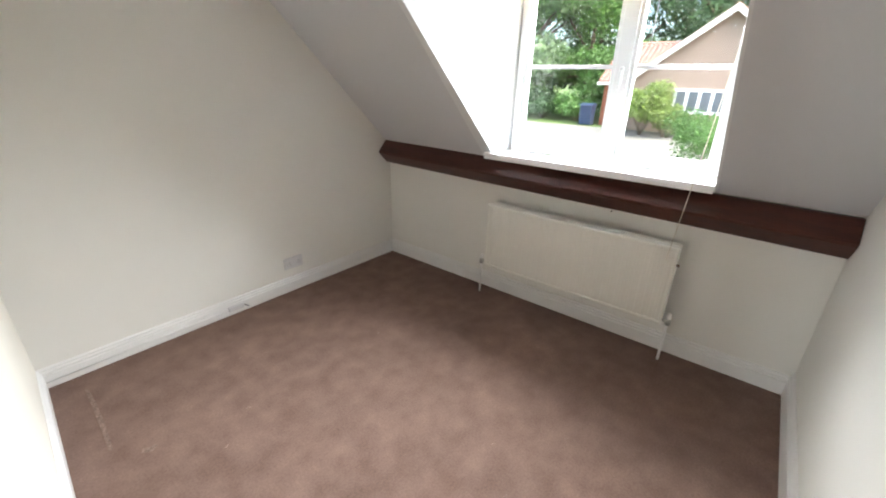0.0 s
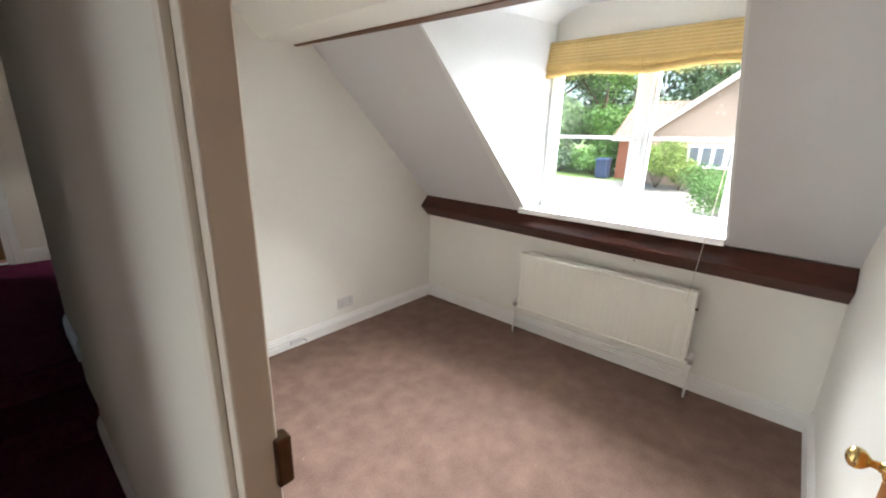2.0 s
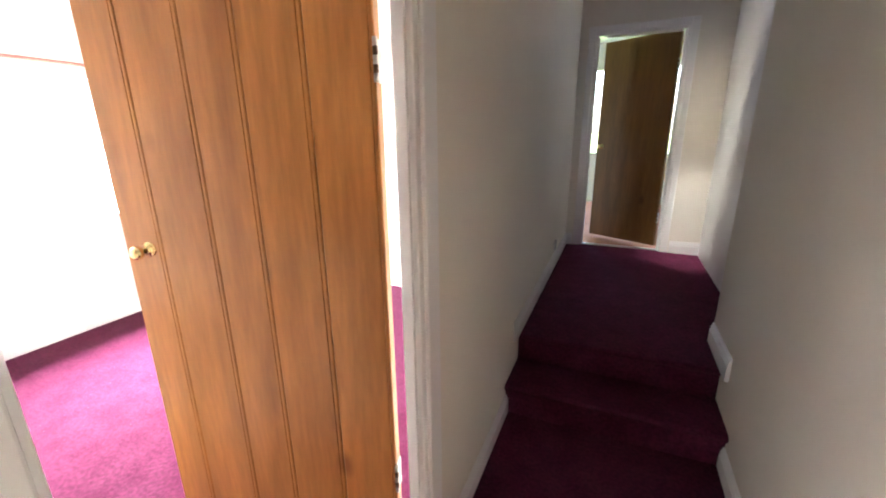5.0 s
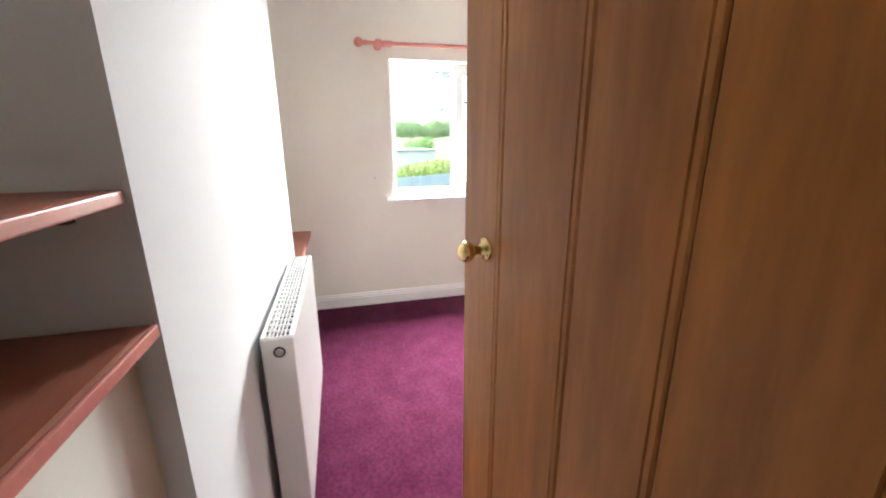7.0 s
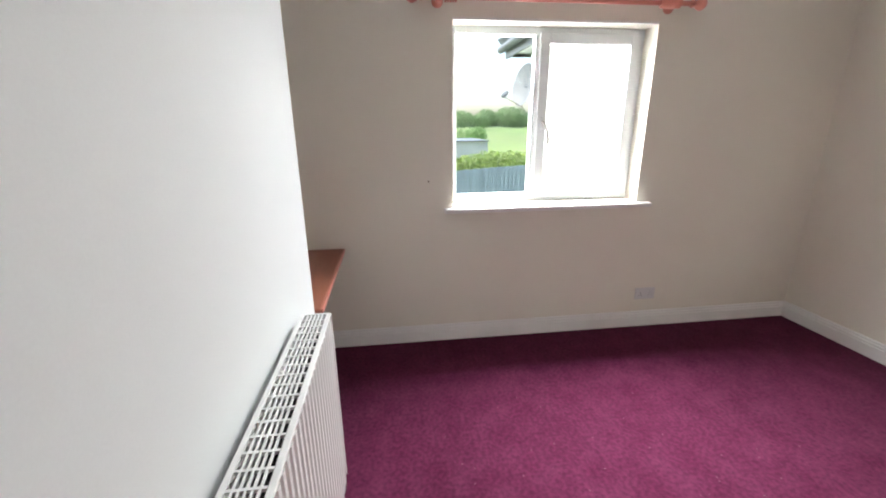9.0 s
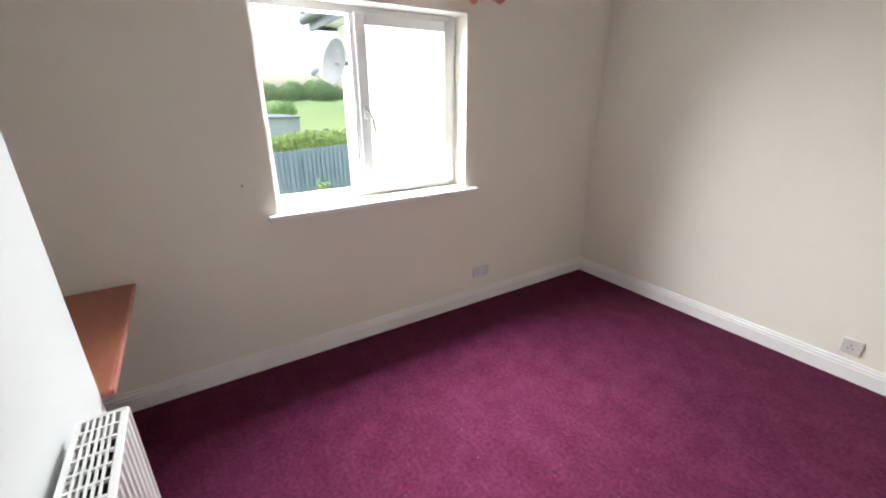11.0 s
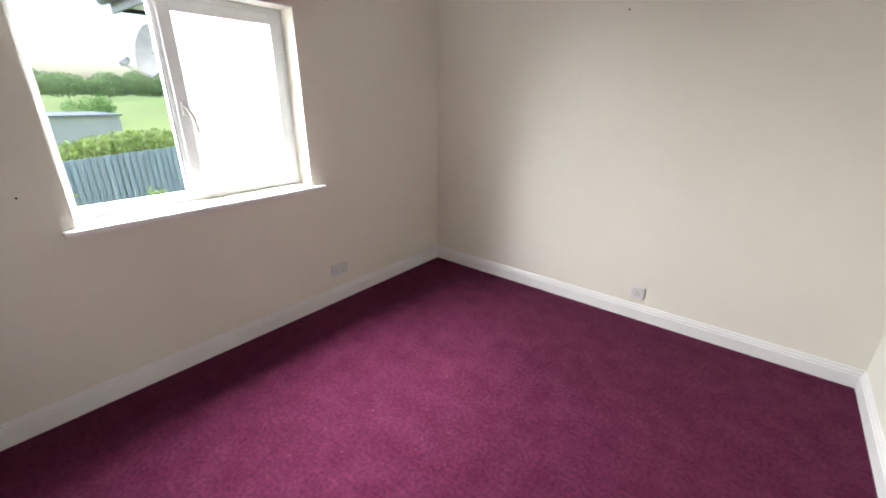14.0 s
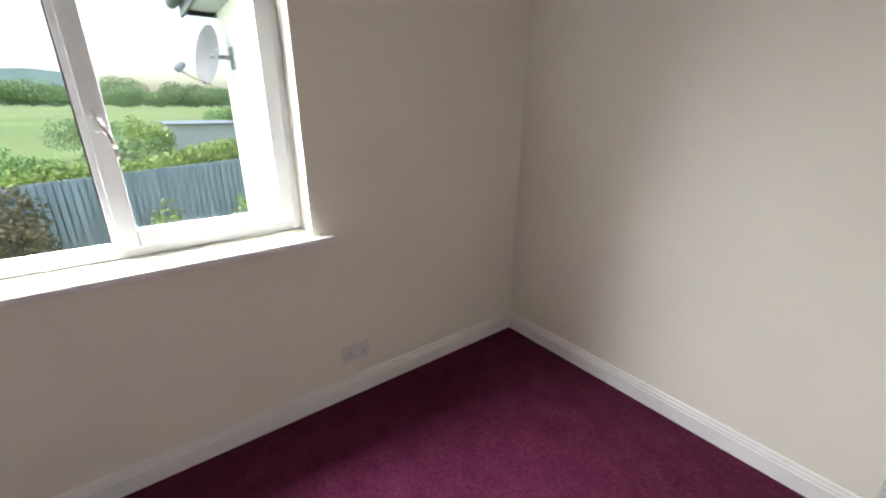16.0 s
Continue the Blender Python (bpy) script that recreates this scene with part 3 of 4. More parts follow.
part("door_catch", box(0.775, 0.80, 3.32, 3.40, 1.44, 1.465, 0.004), STEEL, cup, "small metal door catch")

# ---- windows ----


def upvc_window_dormer():
    """Two-light casement in the dormer, facing -x; glass in the plane x = 3.37."""
    y0, y1, z0, z1 = DORMER[0] + 0.015, 1.505, 1.03, 2.16
    xf, xb = 3.335, 3.405
    root = tagged(empty("window_1"), "white plastic dormer window with two casements and slim bars", "window", kind="structure")
    fr = 0.045
    part("window_frame", box(xf, xb, y0, y0 + fr, z0, z1, 0.004), UPVC, root)
    part("window_frame", box(xf, xb, y1 - fr, y1, z0, z1, 0.004), UPVC, root)
    part("window_frame", box(xf, xb, y0 + fr, y1 - fr, z0, z0 + fr, 0.004), UPVC, root)
    part("window_frame", box(xf, xb, y0 + fr, y1 - fr, z1 - fr, z1, 0.004), UPVC, root)
    mid = 0.845
    part("mullion", box(xf - 0.004, xb, mid - 0.04, mid + 0.04, z0 + fr, z1 - fr, 0.005), UPVC, root)
    for a, b in ((y0 + fr, mid - 0.04), (mid + 0.04, y1 - fr)):
        s = 0.022
        sash = part("sash", box(xf + 0.01, xb - 0.01, a, a + s, z0 + fr, z1 - fr, 0.003), UPVC, root)
        part("sash_rail", box(xf + 0.01, xb - 0.01, b - s, b, z0 + fr, z1 - fr, 0.003), UPVC, sash)
        part("sash_rail", box(xf + 0.01, xb - 0.01, a + s, b - s, z0 + fr, z0 + fr + s, 0.003), UPVC, sash)
        part("sash_rail", box(xf + 0.01, xb - 0.01, a + s, b - s, z1 - fr - s, z1 - fr, 0.003), UPVC, sash)
        pane = part("pane", box(3.368, 3.372, a + s - 0.004, b - s + 0.004, z0 + fr + s - 0.004, z1 - fr - s + 0.004), GLASS, root, "clear window glass")
        pane.visible_shadow = False
        part("glazing_bar", box(3.358, 3.367, a + s, b - s, 1.548, 1.572, 0.003), UPVC, root, "slim white glazing bar")
    catch = part("window_catch", box(xf - 0.016, xf - 0.004, mid - 0.012, mid + 0.012, 1.47, 1.56, 0.004), UPVC, root, "white window catch")
    part("catch_lever", box(xf - 0.03, xf - 0.016, mid - 0.008, mid + 0.008, 1.44, 1.54, 0.004), UPVC, catch)
    return root


upvc_window_dormer()
structure("window_sill_dormer", prism([(3.10, DORMER[0] + 0.001), (3.36, DORMER[0] + 0.001), (3.36, 1.514), (3.17, 1.53), (3.12, 1.57), (3.10, 1.57)], "z", 0.988, 1.026), GLOSS, "thick white painted window board over the beam", "window sill")


def upvc_window_back():
    y0, y1, z0, z1 = WIN_B
    root = tagged(empty("window_2"), "white plastic window, fixed pane beside an opening casement with handle", "window", kind="structure")
    xf, xb = -4.020, -4.085
    fr = 0.042
    part("window_frame", box(xb, xf, y0, y0 + fr, z0, z1, 0.004), UPVC, root)
    part("window_frame", box(xb, xf, y1 - fr, y1, z0, z1, 0.004), UPVC, root)
    part("window_frame", box(xb, xf, y0 + fr, y1 - fr, z0, z0 + 0.05, 0.004), UPVC, root)
    part("window_frame", box(xb, xf, y0 + fr, y1 - fr, z1 - fr, z1, 0.004), UPVC, root)
    part("mullion", box(xb, xf, 1.965, 2.02, z0 + 0.05, z1 - fr, 0.004), UPVC, root)
    a, b, lo, hi, s = 1.985, y1 - fr + 0.012, z0 + 0.04, z1 - fr + 0.012, 0.062
    sx0, sx1 = xf - 0.035, xf + 0.016
    sash = part("sash", box(sx0, sx1, a, a + s, lo, hi, 0.005), UPVC, root)
    part("sash_rail", box(sx0, sx1, b - s, b, lo, hi, 0.005), UPVC, sash)
    part("sash_rail", box(sx0, sx1, a + s, b - s, lo, lo + s, 0.005), UPVC, sash)
    part("sash_rail", box(sx0, sx1, a + s, b - s, hi - s, hi, 0.005), UPVC, sash)
    for nm, g0, g1, q0, q1 in (("gasket", a + s - 0.004, a + s, lo + s, hi - s), ("gasket", b - s, b - s + 0.004, lo + s, hi - s)):
        part(nm, box(xf - 0.02, xf + 0.004, g0 + 0.001, g1, q0, q1), SEAL, sash, "thin grey glazing seal")
    for p0, p1, q0, q1 in ((y0 + fr - 0.004, 1.969, z0 + 0.046, z1 - fr + 0.004), (a + s - 0.004, b - s + 0.004, lo + s - 0.004, hi - s + 0.004)):
        pane = part("pane", box(xb + 0.030, xb + 0.034, p0, p1, q0, q1), GLASS, root, "clear window glass")
        pane.visible_shadow = False
    part("glazing_bead", box(xf - 0.02, xf - 0.004, 1.960, 1.965, z0 + 0.05, z1 - fr), SEAL, root, "thin grey glazing seal")
    hd = part("window_handle", box(sx1, sx1 + 0.012, a + 0.018, a + 0.044, 1.385, 1.455, 0.005), UPVC, root, "white cranked window handle")
    bm = bmesh.new()
    pts = [(sx1 + 0.012, a + 0.031, 1.43), (sx1 + 0.04, a + 0.033, 1.425), (sx1 + 0.05, a + 0.052, 1.38), (sx1 + 0.045, a + 0.064, 1.33), (sx1 + 0.045, a + 0.064, 1.295)]
    for p, q in zip(pts, pts[1:]):
        add_rod(bm, p, q, 0.008, 10)
    # grey steel gives the lever the dark of its backlit shade
    part("lever", bm, STEEL, hd, "handle lever, grey metal in place of its shade", True)
    return root


upvc_window_back()
structure("window_sill_back", box(-4.020, -3.842, WIN_B[0] - 0.055, WIN_B[1] + 0.09, 0.888, 0.917, 0.008), GLOSS, "white painted window board with rounded nose", "window sill")
structure("window_reveal_back", box(-3.91, -3.886, WIN_B[0] - 0.002, WIN_B[1] + 0.002, 1.972, 1.985, 0.003), GLOSS, "white painted head of the window reveal", "trim")

# ---- roman blind in the dormer ----


def roman_blind():
    root = tagged(empty("roman_blind"), "folded yellow checked roman blind above the dormer window", "blind")
    y0, y1 = DORMER[0] + 0.02, 1.525
    part("headrail", box(3.29, 3.33, y0, y1, 2.165, 2.195, 0.003), GLOSS, root)
    n = 40
    bm = bmesh.new()
    prof = [(3.288, 2.198), (3.278, 2.15), (3.270, 2.09), (3.262, 2.045), (3.250, 2.02), (3.262, 2.010), (3.275, 2.02), (3.268, 2.000), (3.256, 1.985), (3.262, 1.968), (3.280, 1.962), (3.30, 1.972), (3.305, 2.05), (3.305, 2.198)]
    rings = []
    for i in range(n + 1):
        y = y0 + (y1 - y0) * i / n
        sag = 0.008 * math.sin(3.1 * math.pi * i / n) + 0.004 * math.sin(11 * i / n)
        rings.append([bm.verts.new((x + 0.4 * sag * (2.2 - z) / 0.2, y, z + sag * (2.2 - z) / 0.2)) for x, z in prof])
    for p, q in zip(rings, rings[1:]):
        for k in range(len(prof)):
            bm.faces.new((p[k], p[(k + 1) % len(prof)], q[(k + 1) % len(prof)], q[k]))
    bm.faces.new(rings[0]), bm.faces.new(rings[-1])
    bmesh.ops.recalc_face_normals(bm, faces=bm.faces[:])
    cloth = part("cloth", bm, BLIND, root, "yellow checked cloth", True)
    for k in range(7):
        z = 2.185 - k * 0.021
        x = 3.288 - (2.198 - z) * 0.165
        part("stripe", box(x - 0.0035, x - 0.0005, y0 + 0.004, y1 - 0.004, z, z + 0.004), STRIPE, cloth)
    return root


roman_blind()
cord = tagged(link_mesh("blind_cord", add_rod(rod((3.30, 0.30, 1.97), (3.062, 0.335, 1.0), 0.0022, 8), (3.062, 0.335, 1.0), (3.045, 0.36, 0.62), 0.0022, 8), CORD), "thin pale pull cord hanging from the blind over the sill", "blind cord")

# ---- radiators ----


def pipe_tail(root, at, up, mat=GLOSS):
    x, y = at
    part("pipe", rod((x, y, 0.0), (x, y, up), 0.0075, 12), mat, root, "white painted pipe", True)


def radiator_front():
    """Single-panel radiator on the knee wall; front face at x = 3.075."""
    y0, y1, z0, z1, xf = 0.315, 1.492, 0.225, 0.69, 3.075
    root = tagged(empty("radiator"), "cream enamelled panel radiator under the dark beam", "radiator")
    bm = bmesh.new()
    n = 30
    w = (y1 - y0) / n
    prof = [(xf + 0.03, y0)]
    for i in range(n):
        a = y0 + i * w
        prof += [(xf + 0.002, a + 0.12 * w), (xf, a + 0.3 * w), (xf, a + 0.7 * w), (xf + 0.002, a + 0.88 * w)]
    prof += [(xf + 0.03, y1)]
    part("panel", prism(prof, "z", z0 + 0.02, z1 - 0.02), ENAMEL, root)
    part("top_rail", box(xf - 0.003, xf + 0.028, y0, y1, z1 - 0.024, z1, 0.006), ENAMEL, root)
    part("bottom_rail", box(xf - 0.003, xf + 0.028, y0, y1, z0, z0 + 0.024, 0.006), ENAMEL, root)
    part("end_rail", box(xf - 0.002, xf + 0.03, y0 - 0.004, y0 + 0.012, z0, z1, 0.004), ENAMEL, root)
    part("end_rail", box(xf - 0.002, xf + 0.03, y1 - 0.012, y1 + 0.004, z0, z1, 0.004), ENAMEL, root)
    part("top_grille", box(xf + 0.034, xf + 0.075, y0 + 0.01, y1 - 0.01, z1 - 0.012, z1 - 0.004, 0.003), ENAMEL, root, "convector fins behind the panel")
    part("back_panel", box(xf + 0.060, xf + 0.082, y0, y1, z0, z1 + 0.002, 0.006), ENAMEL, root, "plain rear panel")
    part("bracket_hook", box(xf + 0.004, xf + 0.060, (y0 + y1) / 2 + 0.05, (y0 + y1) / 2 + 0.062, z1 - 0.006, z1 + 0.006, 0.002), ENAMEL, root, "small bracket hook between the panels")
    for y in (y0 + 0.22, y1 - 0.22):
        part("bracket", box(xf + 0.082, AX1, y - 0.015, y + 0.015, z0 + 0.05, z1 - 0.03, 0.002), ENAMEL, root)
    for k in range(30):
        y = y0 + 0.03 + k * (y1 - y0 - 0.06) / 29
        part("notch", box(xf - 0.0045, xf - 0.002, y - 0.008, y + 0.008, z0 + 0.006, z0 + 0.016, 0.001), ENAMEL, root)
    part("bleed_plug", lathe([(0.008, 0), (0.008, 0.012), (0.004, 0.016)], Matrix.Translation((xf + 0.015, y0 - 0.004, z1 - 0.10)) @ Matrix.Rotation(math.pi / 2, 4, "X"), 12), BRONZE, root)
    for s, y in ((1, y1), (-1, y0)):
        vy = y + s * 0.035
        v = part("valve", lathe([(0.012, 0), (0.016, 0.008), (0.016, 0.030), (0.012, 0.038)], Matrix.Translation((xf + 0.015, vy, z0 + 0.008)), 16), STEEL, root, "metal radiator valve", True)
        part("valve_tail", rod((xf + 0.015, y, z0 + 0.03), (xf + 0.015, vy, z0 + 0.03), 0.008, 12), STEEL, v, "", True)
        part("valve_cap", lathe([(0.011, 0), (0.0125, 0.012), (0.0115, 0.03), (0.007, 0.036)], Matrix.Translation((xf + 0.015, vy, z0 + 0.044)), 16), GLOSS, v, "white valve cap", True)
        pipe_tail(root, (xf + 0.015, vy), z0 + 0.01)
    return root


radiator_front()


def radiator_back():
    """Double convector radiator on the chimney breast, grille on top; runs along x."""
    x0, x1, z0, z1, yf, yb = -2.70, -1.782, 0.115, 0.812, 0.834, 0.738
    root = tagged(empty("radiator"), "white double panel radiator with slotted top grille on the chimney breast", "radiator")
    n = 26
    w = (x1 - x0 - 0.04) / n
    for y, s in ((yf, -1), (yb + 0.012, -1)):
        prof = []
        for i in range(n):
            a = x0 + 0.02 + i * w
            prof += [(a + 0.06 * w, y - 0.005), (a + 0.28 * w, y), (a + 0.72 * w, y), (a + 0.94 * w, y - 0.005)]
        prof += [(x1 - 0.012, y - 0.012), (x0 + 0.012, y - 0.012)]
        part("panel", prism(prof, "z", z0, z1 - 0.016), ENAMEL_WHITE, root, "ribbed steel panel")
    for xa, xb in ((x0, x0 + 0.012), (x1 - 0.012, x1)):
        side = part("side_plate", box(xa, xb, yb, yf + 0.002, z0 + 0.015, z1, 0.006), ENAMEL_WHITE, root)
        if xb == x1:
            m = Matrix.Translation((x1 - 0.002, (yf + yb) / 2 + 0.005, z1 - 0.045)) @ Matrix.Rotation(math.pi / 2, 4, "Y")
            # flat dark disc: the shade of the plug recess as colour
            plug = part("plug_hole", lathe([(0.018, 0), (0.018, 0.004), (0.014, 0.004)], m, 24), DARK, side, "dark plug recess")
            part("bleed_valve", lathe([(0.0125, 0.002), (0.0125, 0.008), (0.007, 0.0085)], m, 20), STEEL, side, "", True)
    # grille: rails along the length, bars across
    g = part("top_grille", box(x0 + 0.012, x1 - 0.012, yb, yb + 0.012, z1 - 0.004, z1 + 0.001), ENAMEL_WHITE, root, "slotted white top grille")
    part("grille_rail", box(x0 + 0.012, x1 - 0.012, yf - 0.014, yf + 0.002, z1 - 0.008, z1 + 0.001, 0.003), ENAMEL_WHITE, g)
    rows = 6
    step = (yf - 0.014 - yb - 0.012) / rows
    for r in range(1, rows):
        y = yb + 0.012 + r * step
        part("grille_rail", box(x0 + 0.012, x1 - 0.012, y - 0.0022, y + 0.0022, z1 - 0.006, z1), ENAMEL_WHITE, g)
    cols = 21
    for c in range(cols + 1):
        x = x0 + 0.014 + c * (x1 - x0 - 0.028) / cols
        part("grille_bar", box(x - 0.003, x + 0.003, yb + 0.012, yf - 0.014, z1 - 0.007, z1 + 0.0005), ENAMEL_WHITE, g)
    # solid near-black block paints the shade between the panels
    part("convector", box(x0 + 0.02, x1 - 0.02, yb + 0.016, yf - 0.016, z0 + 0.05, z1 - 0.06), DARK, root, "plain dark block for the shaded space between the panels")
    for x in (x0 + 0.15, x1 - 0.15):
        part("bracket", box(x - 0.015, x + 0.015, BREAST_Y, yb + 0.002, z0 + 0.08, z1 - 0.06, 0.002), ENAMEL_WHITE, root)
    for x, s in ((x1, 1), (x0, -1)):
        vx, vy = x + s * 0.035, (yf + yb) / 2
        v = part("valve", lathe([(0.011, 0), (0.013, 0.01), (0.013, 0.03), (0.010, 0.036)], Matrix.Translation((vx, vy, z0 + 0.02)), 16), BRASS, root, "brass radiator valve", True)
        part("valve_tail", rod((x, vy, z0 + 0.04), (vx, vy, z0 + 0.04), 0.008, 12), BRASS, v, "", True)
        part("valve_cap", lathe([(0.014, 0), (0.016, 0.012), (0.015, 0.04), (0.009, 0.048)], Matrix.Translation((vx, vy, z0 + 0.056)), 16), CORD, v, "yellowed valve cap", True)
        pipe_tail(root, (vx, vy), z0 + 0.022)
    return root


radiator_back()

# ---- shelves in the alcoves ----
tagged(link_mesh("alcove_shelf", box(BREAST_X[1] + 0.002, -0.802, BY0 + 0.002, 0.708, 1.098, 1.122, 0.007), TERRACOTTA), "terracotta-painted wooden shelf topping the boxed alcove", "shelf", "shelves in the alcoves")
up_shelf = tagged(link_mesh("alcove_shelf", box(BREAST_X[1] + 0.002, -0.802, 0.30, 0.70, 1.312, 1.334, 0.007), TERRACOTTA), "terracotta-painted upper shelf on a small bracket", "shelf", "shelves in the alcoves")
part("bracket", box(BREAST_X[1] + 0.002, BREAST_X[1] + 0.02, 0.60, 0.64, 1.288, 1.312, 0.002), BRONZE, up_shelf, "small dark metal bracket")
tagged(link_mesh("alcove_shelf", box(BX0 + 0.002, BREAST_X[0] - 0.002, BY0 + 0.002, 0.742, 0.660, 0.684, 0.007), TERRACOTTA), "terracotta-painted wooden shelf between chimney breast and outer wall", "shelf", "shelves in the alcoves")
for shelf, (xa, xb, ye, za, zb) in zip([o for o in bpy.data.objects if o.name.startswith("alcove_shelf")], ((BREAST_X[1] + 0.004, -0.804, 0.708, 1.099, 1.121), (BREAST_X[1] + 0.004, -0.804, 0.70, 1.313, 1.333), (BX0 + 0.004, BREAST_X[0] - 0.004, 0.742, 0.661, 0.683))):
    part("front_edge", box(xa, xb, ye - 0.001, ye + 0.007, za, zb, 0.003), PINK_WOOD, shelf, "worn pinkish front edge")
structure("alcove_boxing_east", add_box(box(BREAST_X[1], -0.82, 0.65, 0.67, 0.0, 1.098), -0.82, -0.80, BY0, 0.67, 0.0, 1.098), PAINT_PALE, "painted panel boxing in the alcove below the shelf", "panel")

# ---- curtain pole ----


def curtain_pole():
    root = tagged(empty("curtain_pole"), "pink stained wooden curtain pole with ball finials", "curtain pole")
    x, z = -3.815, 2.062
    part("pole", rod((x, 1.25, z), (x, 2.80, z), 0.0135, 18), PINK_WOOD, root, "", True)
    for s, y in ((-1, 1.25), (1, 2.80)):
        m = along((x, y, z), (x, y + s, z))
        part("finial", lathe([(0.018, -0.01), (0.022, 0.0), (0.016, 0.008), (0.014, 0.014), (0.027, 0.026), (0.034, 0.044), (0.034, 0.054), (0.024, 0.072), (0.007, 0.080)], m, 24), PINK_WOOD, root, "turned ball finial", True)
    for y in (1.345, 2.70):
        br = part("bracket", lathe([(0.032, 0), (0.032, 0.010), (0.017, 0.018), (0.012, 0.05), (0.018, 0.062)], along((BX0, y, z - 0.006), (x, y, z - 0.006)), 20), PINK_WOOD, root, "turned wooden bracket", True)
        part("bracket_cup", lathe([(0.024, -0.022), (0.027, -0.018), (0.027, 0.018), (0.024, 0.022)], along((x, y, z), (x, y + 1, z)), 20), PINK_WOOD, br, "", True)
        for k in range(5):
            part("ring", lathe([(0.020, -0.006), (0.026, 0), (0.020, 0.006)], along((x, y + (0.035 + 0.014 * k) * (1 if y < 2 else -1), z - 0.003), (x, y + 1, z - 0.003)), 20), PINK_WOOD, root, "wooden curtain ring", True)
    return root


curtain_pole()

# ---- sockets ----


def socket(name, label, m, double, plate):
    """A wall socket, built facing +y at the origin's wall, then posed."""
    w, h = (0.147, 0.086) if double else (0.088, 0.086)
    root = tagged(empty(name), label, "socket")
    part("face_plate", box(-w / 2, w / 2, 0.0, 0.011, -h / 2, h / 2, 0.004), plate, root)
    for cx in ((-0.037, 0.037) if double else (0.0,)):
        part("switch", box(cx + (0.012 if not double else 0.014 * (1 if cx > 0 else -1)) - 0.006, cx + (0.012 if not double else 0.014 * (1 if cx > 0 else -1)) + 0.006, 0.010, 0.014, 0.008, 0.030, 0.0015), SOCKET, root)
        for ox, oz, sw, sh in ((0, 0.006, 0.004, 0.009), (-0.011, -0.014, 0.008, 0.004), (0.011, -0.014, 0.008, 0.004)):
            part("pin_hole", box(cx + ox - sw / 2, cx + ox + sw / 2, 0.0105, 0.0114, oz - sh / 2, oz + sh / 2), DARK, root)
    for sx in (-w / 2 + 0.012, w / 2 - 0.012):
        part("screw", lathe([(0.003, 0.0), (0.003, 0.0118), (0.001, 0.0122)], Matrix.Translation((sx, 0, 0)) @ Matrix.Rotation(-math.pi / 2, 4, "X"), 8), STEEL, root)
    root.matrix_world = m
    return root


socket("wall_socket", "white double wall socket above the skirting", pose(2.205, AY1, 0.215, 0, 0, 180), True, SOCKET)
socket("wall_socket", "white double wall socket on the magnolia wall", pose(BX0, 2.818, 0.252, 0, 0, -90), True, SOCKET)
socket("wall_socket", "small brushed metal single wall socket", pose(-2.035, BY1, 0.200, 0, 0, 180), False, SATIN)
socket("wall_socket", "white single wall socket at the upper landing", pose(CX0, 4.12, UP + 0.19, 0, 0, -90), False, SOCKET)

# cable and junction on the skirting of the front bedroom
cable = tagged(empty("skirting_cable"), "white cable and small junction box along the skirting", "cable")
part("cable", rod((0.80, AY1 - 0.022, 0.035), (1.72, AY1 - 0.022, 0.045), 0.0045, 10), GLOSS, cable, "", True)
part("junction_box", box(1.70, 1.80, AY1 - 0.034, AY1 - 0.018, 0.030, 0.062, 0.004), SOCKET, cable)
part("cable_end", rod((1.80, AY1 - 0.024, 0.05), (1.835, AY1 - 0.024, 0.02), 0.003, 8), DARK, cable, "dark cable end", True)

for p, d in (((1.49, AY1, 1.884), (0, -1, 0)), ((1.06, AY1, 2.12), (0, -1, 0)), ((BX0, 1.278, 1.086), (1, 0, 0)), ((-2.38, BY1, 1.986), (0, -1, 0)), ((3.21, 0.72, 0.775), (-1, 0, 0))):
    a = Vector(p)
    b = a + Vector(d) * 0.008
    tagged(link_mesh("wall_nail", lathe([(0.0045, 0), (0.005, 0.006), (0.003, 0.008)], along(a, b), 10), BRONZE), "small dark rusty nail stuck in the wall plaster", "nail", "nails in the walls")

# pale scuffs and specks on the carpets
SCUFF = material("pale_carpet_scuff", (0.225, 0.150, 0.122), 0.95, vary=0.2, scale=30, grain=0.3, grain_scale=120)
FLECK = material("pale_carpet_fleck", (0.165, 0.080, 0.105), 0.95, vary=0.2, scale=30)


def floor_mark(name, pts, width, mat, label):
    bm = bmesh.new()
    side = []
    for k, (x, y) in enumerate(pts):
        a, b = Vector(pts[max(0, k - 1)]), Vector(pts[min(len(pts) - 1, k + 1)])
        d = (b - a).normalized()
        w = width * (0.5 + 0.5 * math.sin(math.pi * (k + 0.5) / len(pts)))
        side.append((bm.verts.new((x - d.y * w, y + d.x * w, 0.0025)), bm.verts.new((x + d.y * w, y - d.x * w, 0.0025))))
    for p, q in zip(side, side[1:]):
        bm.faces.new((p[0], p[1], q[1], q[0]))
    bmesh.ops.recalc_face_normals(bm, faces=bm.faces[:])
    ob = link_mesh(name, bm, mat)
    return tagged(ob, label, "carpet mark", kind="stuff")


floor_mark("carpet_scuff", [(0.93, 2.42), (0.925, 2.25), (0.915, 2.08), (0.90, 1.9)], 0.010, SCUFF, "long pale scuff worn into the brown carpet")
floor_mark("carpet_scuff", [(0.98, 1.80), (1.01, 1.78), (1.03, 1.79)], 0.016, SCUFF, "small pale spot on the brown carpet")
r = random.Random(5)
